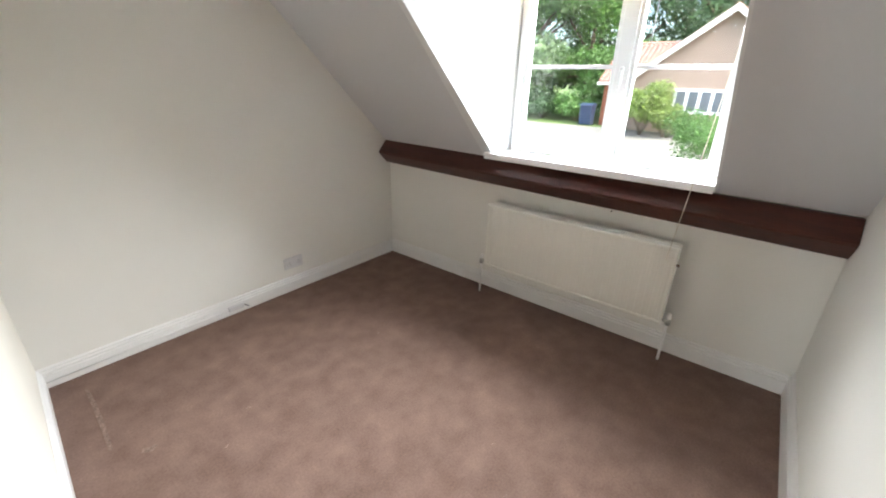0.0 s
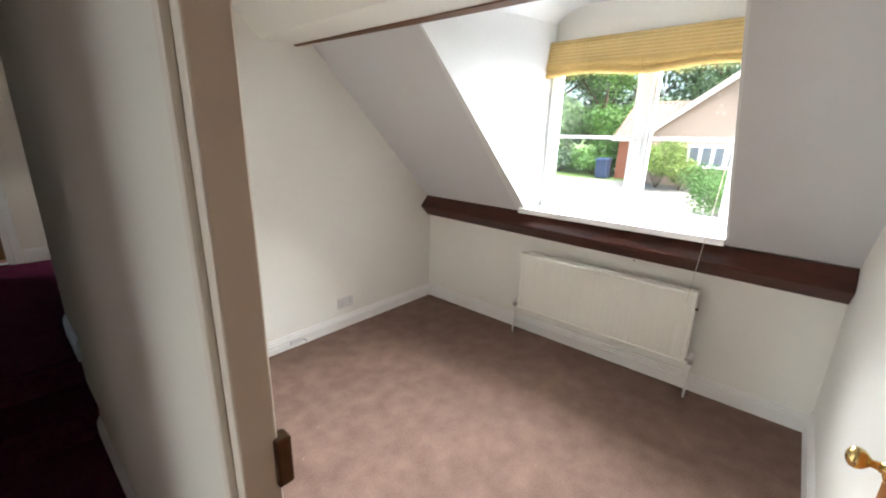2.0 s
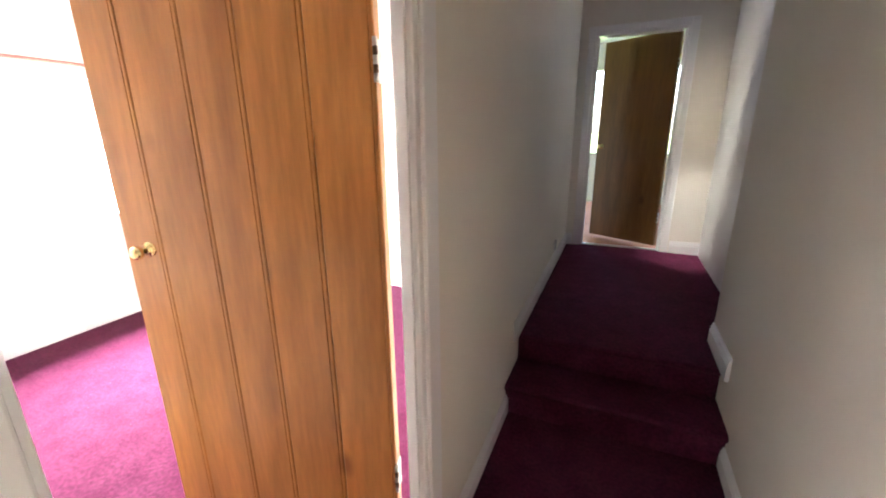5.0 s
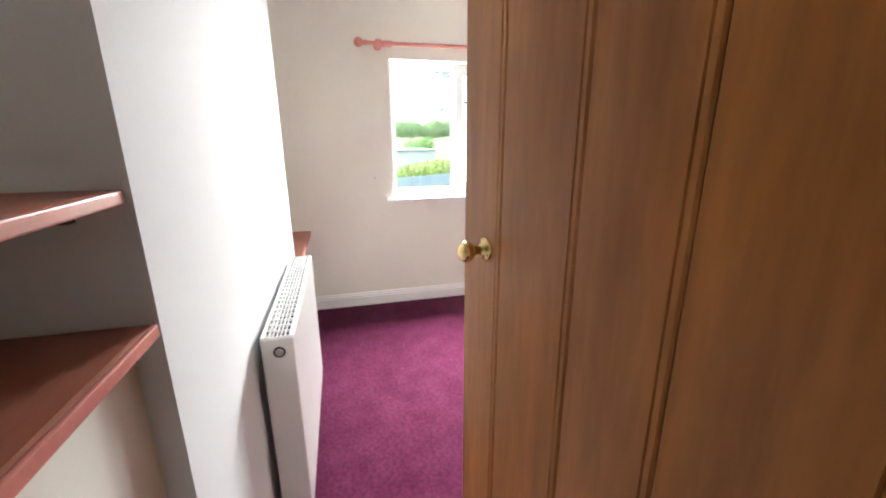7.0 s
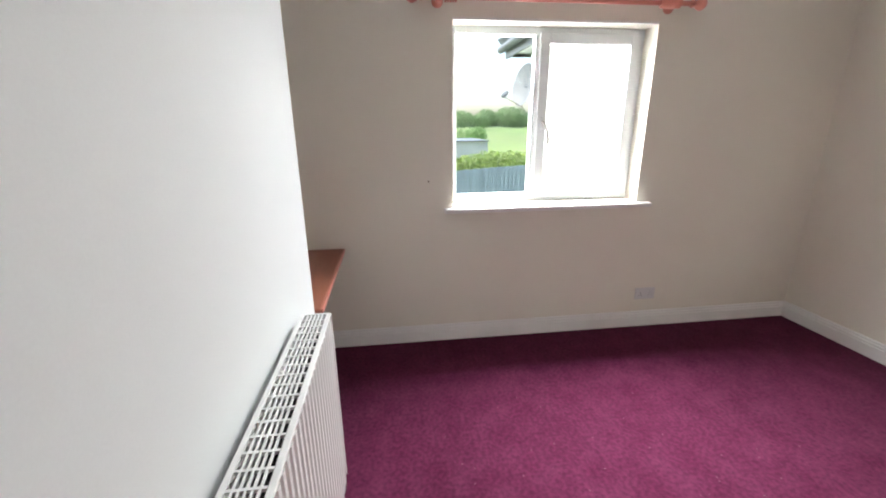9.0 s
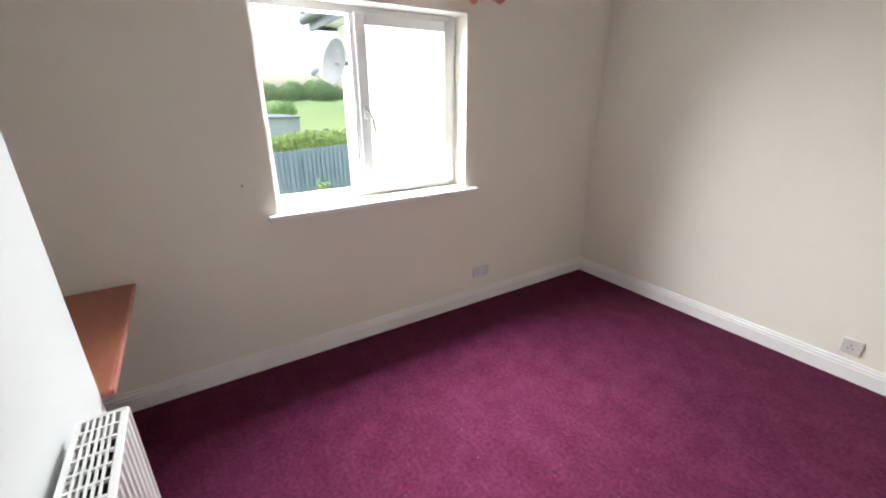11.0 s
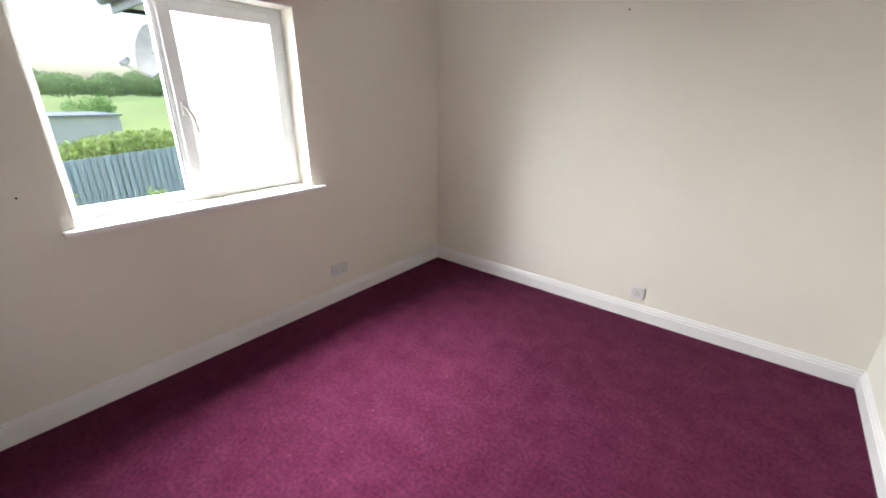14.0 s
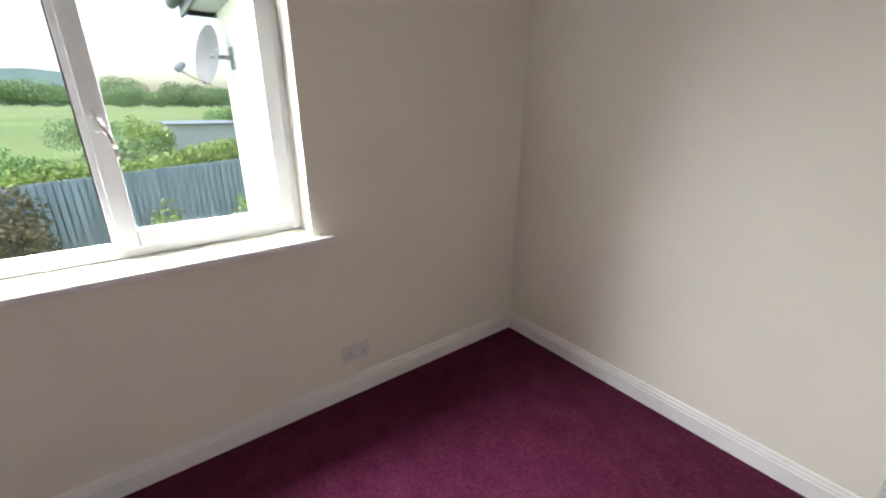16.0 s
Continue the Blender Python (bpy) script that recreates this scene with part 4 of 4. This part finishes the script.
for k in range(14):
    x, y = r.uniform(1.2, 2.8), r.uniform(0.2, 2.2)
    floor_mark("carpet_speck", [(x, y), (x + r.uniform(0.005, 0.015), y + r.uniform(-0.01, 0.01)), (x + 0.02, y + r.uniform(-0.01, 0.01))], r.uniform(0.002, 0.005), SCUFF, "tiny pale bit of lint on the brown carpet")
for k in range(60):
    x, y = r.gauss(-2.55, 0.45), r.gauss(2.05, 0.5)
    if BX0 + 0.1 < x < BX1 - 0.3 and 0.95 < y < BY1 - 0.1:
        floor_mark("carpet_speck", [(x, y), (x + r.uniform(0.001, 0.004), y + r.uniform(-0.003, 0.003)), (x + r.uniform(0.004, 0.007), y + r.uniform(-0.004, 0.004))], r.uniform(0.0012, 0.0026), FLECK, "tiny pale bit of lint on the plum carpet")

# ---- outdoors ----


def ground_z(x, y):
    if x < 0:
        return -2.4 + 0.8 * min(1, max(0, (-x - 4) / 6)) + 2.4 * min(1, max(0, (-x - 16) / 74))
    return -2.5 + 2.05 * min(1, max(0, (x - 4) / 18)) + 0.012 * max(0, min(60, x - 22))


xs = [-1500, -700, -300, -150, -90, -60, -40, -28, -20, -16, -13, -10, -8, -6, -4, -1, 2, 4, 7, 10, 13, 16, 19, 22, 26, 32, 45, 80, 200, 700, 1500]
ys = [-1500, -500, -150, -60, -30, -15, -8, -4, 0, 4, 8, 12, 16, 22, 30, 60, 150, 500, 1500]
gv = [(x, y, ground_z(x, y)) for x in xs for y in ys]
gf = [(i * len(ys) + j, (i + 1) * len(ys) + j, (i + 1) * len(ys) + j + 1, i * len(ys) + j + 1) for i in range(len(xs) - 1) for j in range(len(ys) - 1)]
gme = bpy.data.meshes.new("ground")
gme.from_pydata(gv, [], gf)
gme.materials.append(GRASS)
tagged(new("ground", gme), "grass fields and lawn reaching the horizon", "ground", kind="structure")


def sheet(name, pts, mat, label, category, lift=0.03):
    bm = bmesh.new()
    grid = []
    (xa, ya), (xb, yb) = pts
    nx, ny = 14, 6
    for i in range(nx + 1):
        grid.append([bm.verts.new((xa + (xb - xa) * i / nx, ya + (yb - ya) * j / ny, ground_z(xa + (xb - xa) * i / nx, 0) + lift)) for j in range(ny + 1)])
    for i in range(nx):
        for j in range(ny):
            bm.faces.new((grid[i][j], grid[i + 1][j], grid[i + 1][j + 1], grid[i][j + 1]))
    bmesh.ops.recalc_face_normals(bm, faces=bm.faces[:])
    return structure(name, bm, mat, label, category)


sheet("driveway", ((8.0, -6), (21.8, 30)), GRAVEL, "pale gravel drive in front of the neighbour's house", "driveway")
sheet("verge", ((12.6, -6), (14.6, 30)), GRASS, "thin strip of dry grass beside the drive", "verge", 0.09)
sheet("farm_track", ((-24.0, -40), (-16.0, 5)), GRAVEL, "pale gravel yard beyond the fence", "track")
rng = np.random.default_rng(7)


def leaf_cloud(name, blobs, count, size, mat, parent=None, seed=1):
    """Many small folded leaves scattered in the outer part of some ellipsoid clumps."""
    r = np.random.default_rng(seed)
    vol = np.array([b[3] * b[4] * b[5] for b in blobs]) ** 0.67
    pick = r.choice(len(blobs), count, p=vol / vol.sum())
    b = np.array(blobs)[pick]
    d = r.normal(size=(count, 3))
    d /= np.linalg.norm(d, axis=1)[:, None]
    rad = 0.45 + 0.6 * r.random(count) ** 0.6
    c = b[:, :3] + d * b[:, 3:6] * rad[:, None]
    u = r.normal(size=(count, 3))
    u /= np.linalg.norm(u, axis=1)[:, None]
    v = np.cross(u, d + 0.4 * r.normal(size=(count, 3)))
    v /= np.linalg.norm(v, axis=1)[:, None] + 1e-9
    s = size * (0.6 + 0.8 * r.random(count))[:, None]
    p = np.stack([c - u * s, c + v * s * 0.55, c + u * s, c - v * s * 0.55], 1).reshape(-1, 3)
    me = bpy.data.meshes.new(name)
    me.from_pydata(p.tolist(), [], np.arange(4 * count).reshape(-1, 4).tolist())
    me.materials.append(mat)
    ob = new(name, me)
    if parent:
        ob.parent = parent
    return ob


def tree(x, y, height, spread, mat, seed, count=5000, leaf=0.16, label="broad leafy green tree with gaps in its crown"):
    r = random.Random(seed)
    z = ground_z(x, y)
    root = tagged(empty("tree", (0, 0, 0)), label, "tree", "garden trees")
    bm = bmesh.new()
    top = Vector((x + r.uniform(-.3, .3), y + r.uniform(-.3, .3), z + height * 0.55))
    add_rod(bm, (x, y, z - 0.2), top, 0.03 * height * 0.8, 10, 0.012 * height)
    blobs = [(top.x, top.y, top.z + height * 0.18, spread * 0.6, spread * 0.6, height * 0.26)]
    for i in range(11):
        a = 2 * math.pi * i / 11 + r.uniform(-.3, .3)
        h = r.uniform(0.14, 0.85)
        k = spread * r.uniform(0.5, 0.8) * (1.1 - 0.5 * abs(h - 0.5))
        tip = Vector((x + k * math.cos(a), y + k * math.sin(a), z + height * h))
        add_rod(bm, (x, y, z + height * (0.2 + 0.3 * h)), tip, 0.010 * height, 7, 0.003 * height)
        q = spread * r.uniform(0.3, 0.5)
        blobs.append((tip.x, tip.y, tip.z, q, q, q * r.uniform(0.6, 0.9)))
    part("trunk", bm, BARK, root, "", True)
    leaf_cloud("crown", blobs, count, leaf, mat, root, seed)
    return root


# trees behind the drive, seen through the dormer window
for i, (x, y, h, s, mt) in enumerate([(26, 13.5, 11, 4.2, LEAF_HAZY), (29, 17.5, 12, 4.5, LEAF), (24.5, 19.0, 9.5, 3.6, LEAF), (33, 9.0, 12, 4.6, LEAF_DARK), (35, 4.0, 12.5, 4.8, LEAF_DARK),
                                      (36, -1.5, 12, 4.6, LEAF_DARK), (31, 21.5, 11, 4.2, LEAF), (37, 13.0, 13, 5.0, LEAF_DARK), (27.5, 10.2, 9, 3.6, LEAF), (40, 20, 14, 5.5, LEAF_DARK), (42, 8, 14, 5.5, LEAF_DARK), (34, 26, 12, 5, LEAF)]):
    # dark-leaved trees swap to the green lightened for haze
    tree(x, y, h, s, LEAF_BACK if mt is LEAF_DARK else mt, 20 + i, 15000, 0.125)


def bush(x, y, w, h, mat, seed, count, leaf, label, z=None):
    z = ground_z(x, y) if z is None else z
    r = random.Random(seed)
    root = tagged(empty("bush"), label, "bush", "garden shrubs")
    bm = bmesh.new()
    blobs = []
    for i in range(8):
        a = 2 * math.pi * i / 8
        tip = Vector((x + w * 0.45 * math.cos(a) * r.uniform(0.4, 1), y + w * 0.45 * math.sin(a) * r.uniform(0.4, 1), z + h * r.uniform(0.4, 0.8)))
        add_rod(bm, (x, y, z - 0.05), tip, 0.02, 6, 0.006)
        q = w * r.uniform(0.22, 0.34)
        blobs.append((tip.x, tip.y, tip.z, q, q, h * 0.25))
    part("stems", bm, BARK, root, "", True)
    leaf_cloud("foliage", blobs, count, leaf, mat, root, seed)
    return root


bush(16.0, 1.45, 2.5, 2.1, LEAF, 41, 6500, 0.055, "rounded green shrub beside the gravel drive")
bush(16.8, -0.5, 2.4, 2.0, LEAF, 42, 4500, 0.055, "rounded green shrub beside the gravel drive")
bush(21.0, 4.9, 1.9, 2.4, LEAF_LIME, 43, 5200, 0.055, "bright yellow-green climber against the house wall")
bush(20.9, 3.9, 1.9, 1.4, LEAF_LIME, 44, 3600, 0.055, "bright yellow-green shrub against the house wall")
for k, yy in enumerate((9.2, 11.3, 13.4, 15.6)):
    bush(24.3, yy, 2.6, 1.6, LEAF_DARK if k % 2 else LEAF, 45 + k, 2000, 0.10, "low dark green shrubs under the trees")


# ---- neighbour's house ----
def neighbour_house():
    root = tagged(empty("house"), "pink-beige rendered bungalow with red tiled roof and white bargeboards", "house")
    g = -0.75
    part("wall", prism([(-1.0, g), (5.9, g), (5.9, 1.75), (2.45, 4.35), (-1.0, 1.75)], "x", 22.0, 29.0), PINK_RENDER, root, "rendered gable wall")
    part("wall", box(23.2, 28.5, 5.9, 7.52, g, 1.70), BRICK, root, "orange brick side wing")
    # roof slopes of the gable wing
    for a, b in (((2.45, 4.42), (6.25, 1.55)), ((2.45, 4.42), (-1.35, 1.55))):
        part("roof", prism([a, b, (b[0], b[1] + 0.14), (a[0], a[1] + 0.16)], "x", 21.75, 29.2), ROOF_TILE, root)
        part("bargeboard", prism([(a[0], a[1] - 0.14), (b[0], b[1] - 0.12), (b[0], b[1] + 0.1), (a[0], a[1] + 0.12)], "x", 21.68, 21.76), GLOSS, root, "white bargeboard")
    # wing roof of rows of tiles
    wing = part("wing_roof", prism([(22.8, 1.62), (25.8, 3.50), (28.8, 1.62)], "y", 4.4, 7.75), ROOF_TILE, root, "red tiled roof")
    bm = bmesh.new()
    rows, cols = 11, 15
    for i in range(rows):
        for j in range(cols):
            t0, t1 = i / rows, (i + 1.12) / rows
            y = 4.40 + j * 0.225
            p0, p1 = Vector((22.8 + 3.0 * t0, y, 1.64 + 1.88 * t0)), Vector((22.8 + 3.0 * min(1, t1), y, 1.64 + 1.88 * min(1, t1)))
            lift = 0.05
            vs = [bm.verts.new(q) for q in ((p0.x, y, p0.z + lift), (p0.x, y + 0.11, p0.z + lift + 0.05), (p0.x, y + 0.21, p0.z + lift), (p1.x, y + 0.21, p1.z + 0.01), (p1.x, y + 0.11, p1.z + 0.06), (p1.x, y, p1.z + 0.01))]
            bm.faces.new((vs[0], vs[1], vs[4], vs[5])), bm.faces.new((vs[1], vs[2], vs[3], vs[4]))
    tiles = part("roof_tiles", bm, ROOF_TILE, wing, "curved red clay tiles")
    tiles["kind"] = "stuff"
    part("ridge", rod((25.8, 4.4, 3.53), (25.8, 7.75, 3.53), 0.1, 10), ROOF_TILE, root)
    part("gutter", box(22.66, 22.8, 5.9, 7.75, 1.50, 1.63, 0.02), GLOSS, root, "white gutter")
    part("downpipe", rod((22.95, 5.98, g), (22.95, 5.98, 1.55), 0.05, 10), GLOSS, root, "white downpipe")
    win = part("window", box(21.93, 22.0, 2.05, 4.05, 0.42, 1.44, 0.01), UPVC, root, "white casement window")
    for k in range(4):
        part("pane", box(21.915, 21.935, 2.14 + k * 0.48, 2.47 + k * 0.48, 0.55, 1.32), SLATE, win, "dark window glass")
    return root


neighbour_house()

wheelie = tagged(empty("wheeled_bin"), "blue plastic wheeled bin standing by the brick wall", "bin")
zb = ground_z(22.4, 7.9)
part("bin_body", prism([(22.15, zb + 0.05), (22.65, zb + 0.05), (22.72, zb + 0.95), (22.08, zb + 0.95)], "y", 7.62, 8.2), BIN_BLUE, wheelie)
part("lid", prism([(22.04, zb + 0.95), (22.76, zb + 0.95), (22.78, zb + 1.03), (22.5, zb + 1.08), (22.06, zb + 1.0)], "y", 7.58, 8.24), BIN_BLUE, wheelie, "blue hinged lid")
for yy in (7.62, 8.14):
    part("wheel", lathe([(0.1, 0), (0.1, 0.05)], along((22.66, yy, zb + 0.1), (22.66, yy + 1, zb + 0.1)), 14), DARK, wheelie)
aerial = tagged(empty("pole"), "thin pale pole rising behind the neighbour's roof", "pole")
part("mast", rod((30.5, 7.55, ground_z(30, 7)), (30.5, 7.55, 6.6), 0.035, 8), SOFFIT, aerial)

# ---- the white wing outside the back window ----
wing = tagged(empty("house_wing"), "white rendered wing of the house with grey eaves", "house wing")
part("wall", box(-7.34, -4.19, 3.06, 6.0, -2.6, 2.36), RENDER, wing, "white rendered wall")
part("soffit", box(-7.62, -4.11, 2.80, 3.06, 2.36, 2.40), SOFFIT, wing, "pale soffit")
part("fascia", box(-7.64, -4.11, 2.77, 2.80, 2.33, 2.52, 0.004), SLATE, wing, "dark grey fascia")
part("gable_end", box(-7.64, -7.30, 2.80, 6.0, 2.36, 2.50, 0.004), SLATE, wing, "dark grey bargeboard")
part("gutter", lathe([(0.055, 0), (0.055, 3.6)], along((-7.72, 2.72, 2.47), (-4.1, 2.72, 2.47)), 12), SLATE, wing, "dark gutter", True)
part("roof", prism([(2.72, 2.52), (6.2, 4.4), (6.2, 4.55), (2.66, 2.60)], "x", -7.7, -4.11), SLATE, wing, "dark slate roof")


def satellite_dish():
    root = tagged(empty("satellite_dish"), "pale grey satellite dish on a wall bracket", "satellite dish")
    n = Vector((0.30, -0.93, 0.20)).normalized()
    c = Vector((-7.02, 2.86, 1.93))
    m = Matrix.Translation(c) @ n.to_track_quat("Z", "Y").to_matrix().to_4x4() @ Matrix.Diagonal((0.80, 0.95, 1, 1))
    part("reflector", lathe([(0.004, -0.045), (0.12, -0.038), (0.22, -0.016), (0.285, 0.006), (0.292, 0.006), (0.225, -0.024), (0.12, -0.048), (0.004, -0.056)], m, 36), DISH_GREY, root, "oval reflector", True)
    lnb = c + n * 0.30 + Vector((-0.08, 0.0, -0.20))
    arm = part("arm", rod(c + Vector((0, 0, -0.28)), lnb, 0.012, 8), STEEL, root, "thin feed arm", True)
    part("receiver", lathe([(0.02, -0.02), (0.034, 0.0), (0.034, 0.05), (0.02, 0.09)], along(lnb, lnb + Vector((0, 0.3, 0.25))), 14), SLATE, arm, "dark receiver head", True)
    part("mount", rod(c - n * 0.03, (-6.86, 3.06, 1.90), 0.022, 10), SLATE, root, "dark wall bracket", True)
    part("wall_plate", box(-6.93, -6.79, 3.04, 3.062, 1.80, 2.0, 0.004), SLATE, root, "dark wall plate")
    return root


satellite_dish()


def board_fence():
    root = tagged(empty("fence"), "blue-grey painted close-boarded garden fence", "fence")
    y, i = -3.2, 0
    while y < 7.4:
        top = 0.24 + 0.008 * math.sin(i * 1.7) + 0.06 * (y - 2)
        back = i % 2
        part("board", box(-12.10 + 0.045 * (1 - back), -12.08 + 0.045 * (1 - back), y - 0.03 * back, y + 0.082 + 0.05 * back, ground_z(-12, y) - 0.03, top, 0.0), FENCE, root)
        y += 0.056
        i += 1
    for z in (-1.2, -0.2):
        part("rail", box(-12.17, -12.101, -3.2, 7.4, z, z + 0.09), FENCE, root)
    return root


board_fence()
# hedge on the fence line, climbing weeds, field hedges and trees
bl = [(-13.0, yy, 0.10 + 0.11 * (yy - 1.7) + 0.07 * math.sin(yy * 2.1), 0.55, 0.42, 0.32) for yy in np.arange(-3.0, 9.0, 0.42)]
hedge = tagged(empty("hedge"), "leafy green hedge rising above the fence", "hedge")
leaf_cloud("foliage", bl, 15000, 0.055, LEAF_LIME, hedge, 51)
part("stems", add_rod(rod((-13, -2.5, -1.7), (-13, -2.3, 0.2), 0.04, 6), (-13, 4, -1.7), (-13, 4.2, 0.2), 0.04, 6), BARK, hedge)
bush(-10.6, -0.25, 2.0, 2.1, LEAF_BROWN, 61, 5200, 0.05, "brownish green clipped shrub beside the fence")
bush(-11.6, 2.35, 0.5, 1.35, LEAF_LIME, 62, 260, 0.05, "thin yellow-green weed climbing the fence")
bush(-11.6, 3.75, 0.5, 1.2, LEAF_LIME, 63, 220, 0.05, "thin yellow-green weed climbing the fence")
barn = tagged(empty("barn"), "low pale flat-roofed shed across the yard", "shed")
part("wall", box(-33, -28, 3.72, 7.4, -2.4, 0.47), BLOCK, barn, "pale shed wall")
part("roof", box(-33.2, -27.8, 3.6, 7.5, 0.47, 0.54, 0.02), SLATE, barn, "dark flat roof edge")
for i, (x, y, w, h, mt) in enumerate([(-24, 2.9, 1.5, 2.4, LEAF_LIME), (-18, 2.0, 1.9, 2.2, LEAF_HAZY), (-30, 0.3, 3.0, 2.0, LEAF_HAZY), (-36, 8.0, 2.4, 2.6, LEAF), (-17, 4.3, 2.2, 1.8, LEAF_HAZY), (-20, -1.5, 2.6, 1.8, LEAF)]):
    bush(x, y, w, h, mt, 70 + i, 3000, 0.06, "rough green bush at the yard's edge")


def far_trees(name, x, y0, y1, h, n, mat, seed, label, leaf):
    r = random.Random(seed)
    bl = []
    for i in range(n):
        yy = y0 + (y1 - y0) * (i + r.random()) / n
        hh = h * r.uniform(0.55, 1.1)
        w = (y1 - y0) / n * r.uniform(0.6, 1.1)
        bl.append((x + r.uniform(-3, 3), yy, ground_z(x, yy) + hh * 0.55, w, w, hh * 0.5))
    ob = leaf_cloud(name, bl, 24000, leaf, mat, None, seed)
    return tagged(ob, label, "trees", kind="stuff")


# distance haze is carried by the pale leaf colours
far_trees("field_trees", -105, 1, 40, 4.6, 10, LEAF_HAZY, 81, "green hedgerow trees across the field, haze in their leaf colour", 0.17)
far_trees("field_trees", -140, -60, 8, 6.5, 11, LEAF_HAZY, 82, "green hedgerow trees across the field, haze in their leaf colour", 0.24)
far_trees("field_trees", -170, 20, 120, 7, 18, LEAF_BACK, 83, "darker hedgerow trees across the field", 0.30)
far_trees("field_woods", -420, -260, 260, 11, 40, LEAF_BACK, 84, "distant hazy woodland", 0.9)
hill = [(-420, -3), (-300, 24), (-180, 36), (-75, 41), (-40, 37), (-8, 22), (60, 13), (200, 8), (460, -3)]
# grey-blue hill colour has the haze painted in
structure("backdrop_hill", prism(hill, "x", -760, -700), material("haze_coloured_hill", (0.46, 0.53, 0.53), 1.0, vary=0.15, scale=0.02), "pale hazy wooded hill on the horizon", "hill")
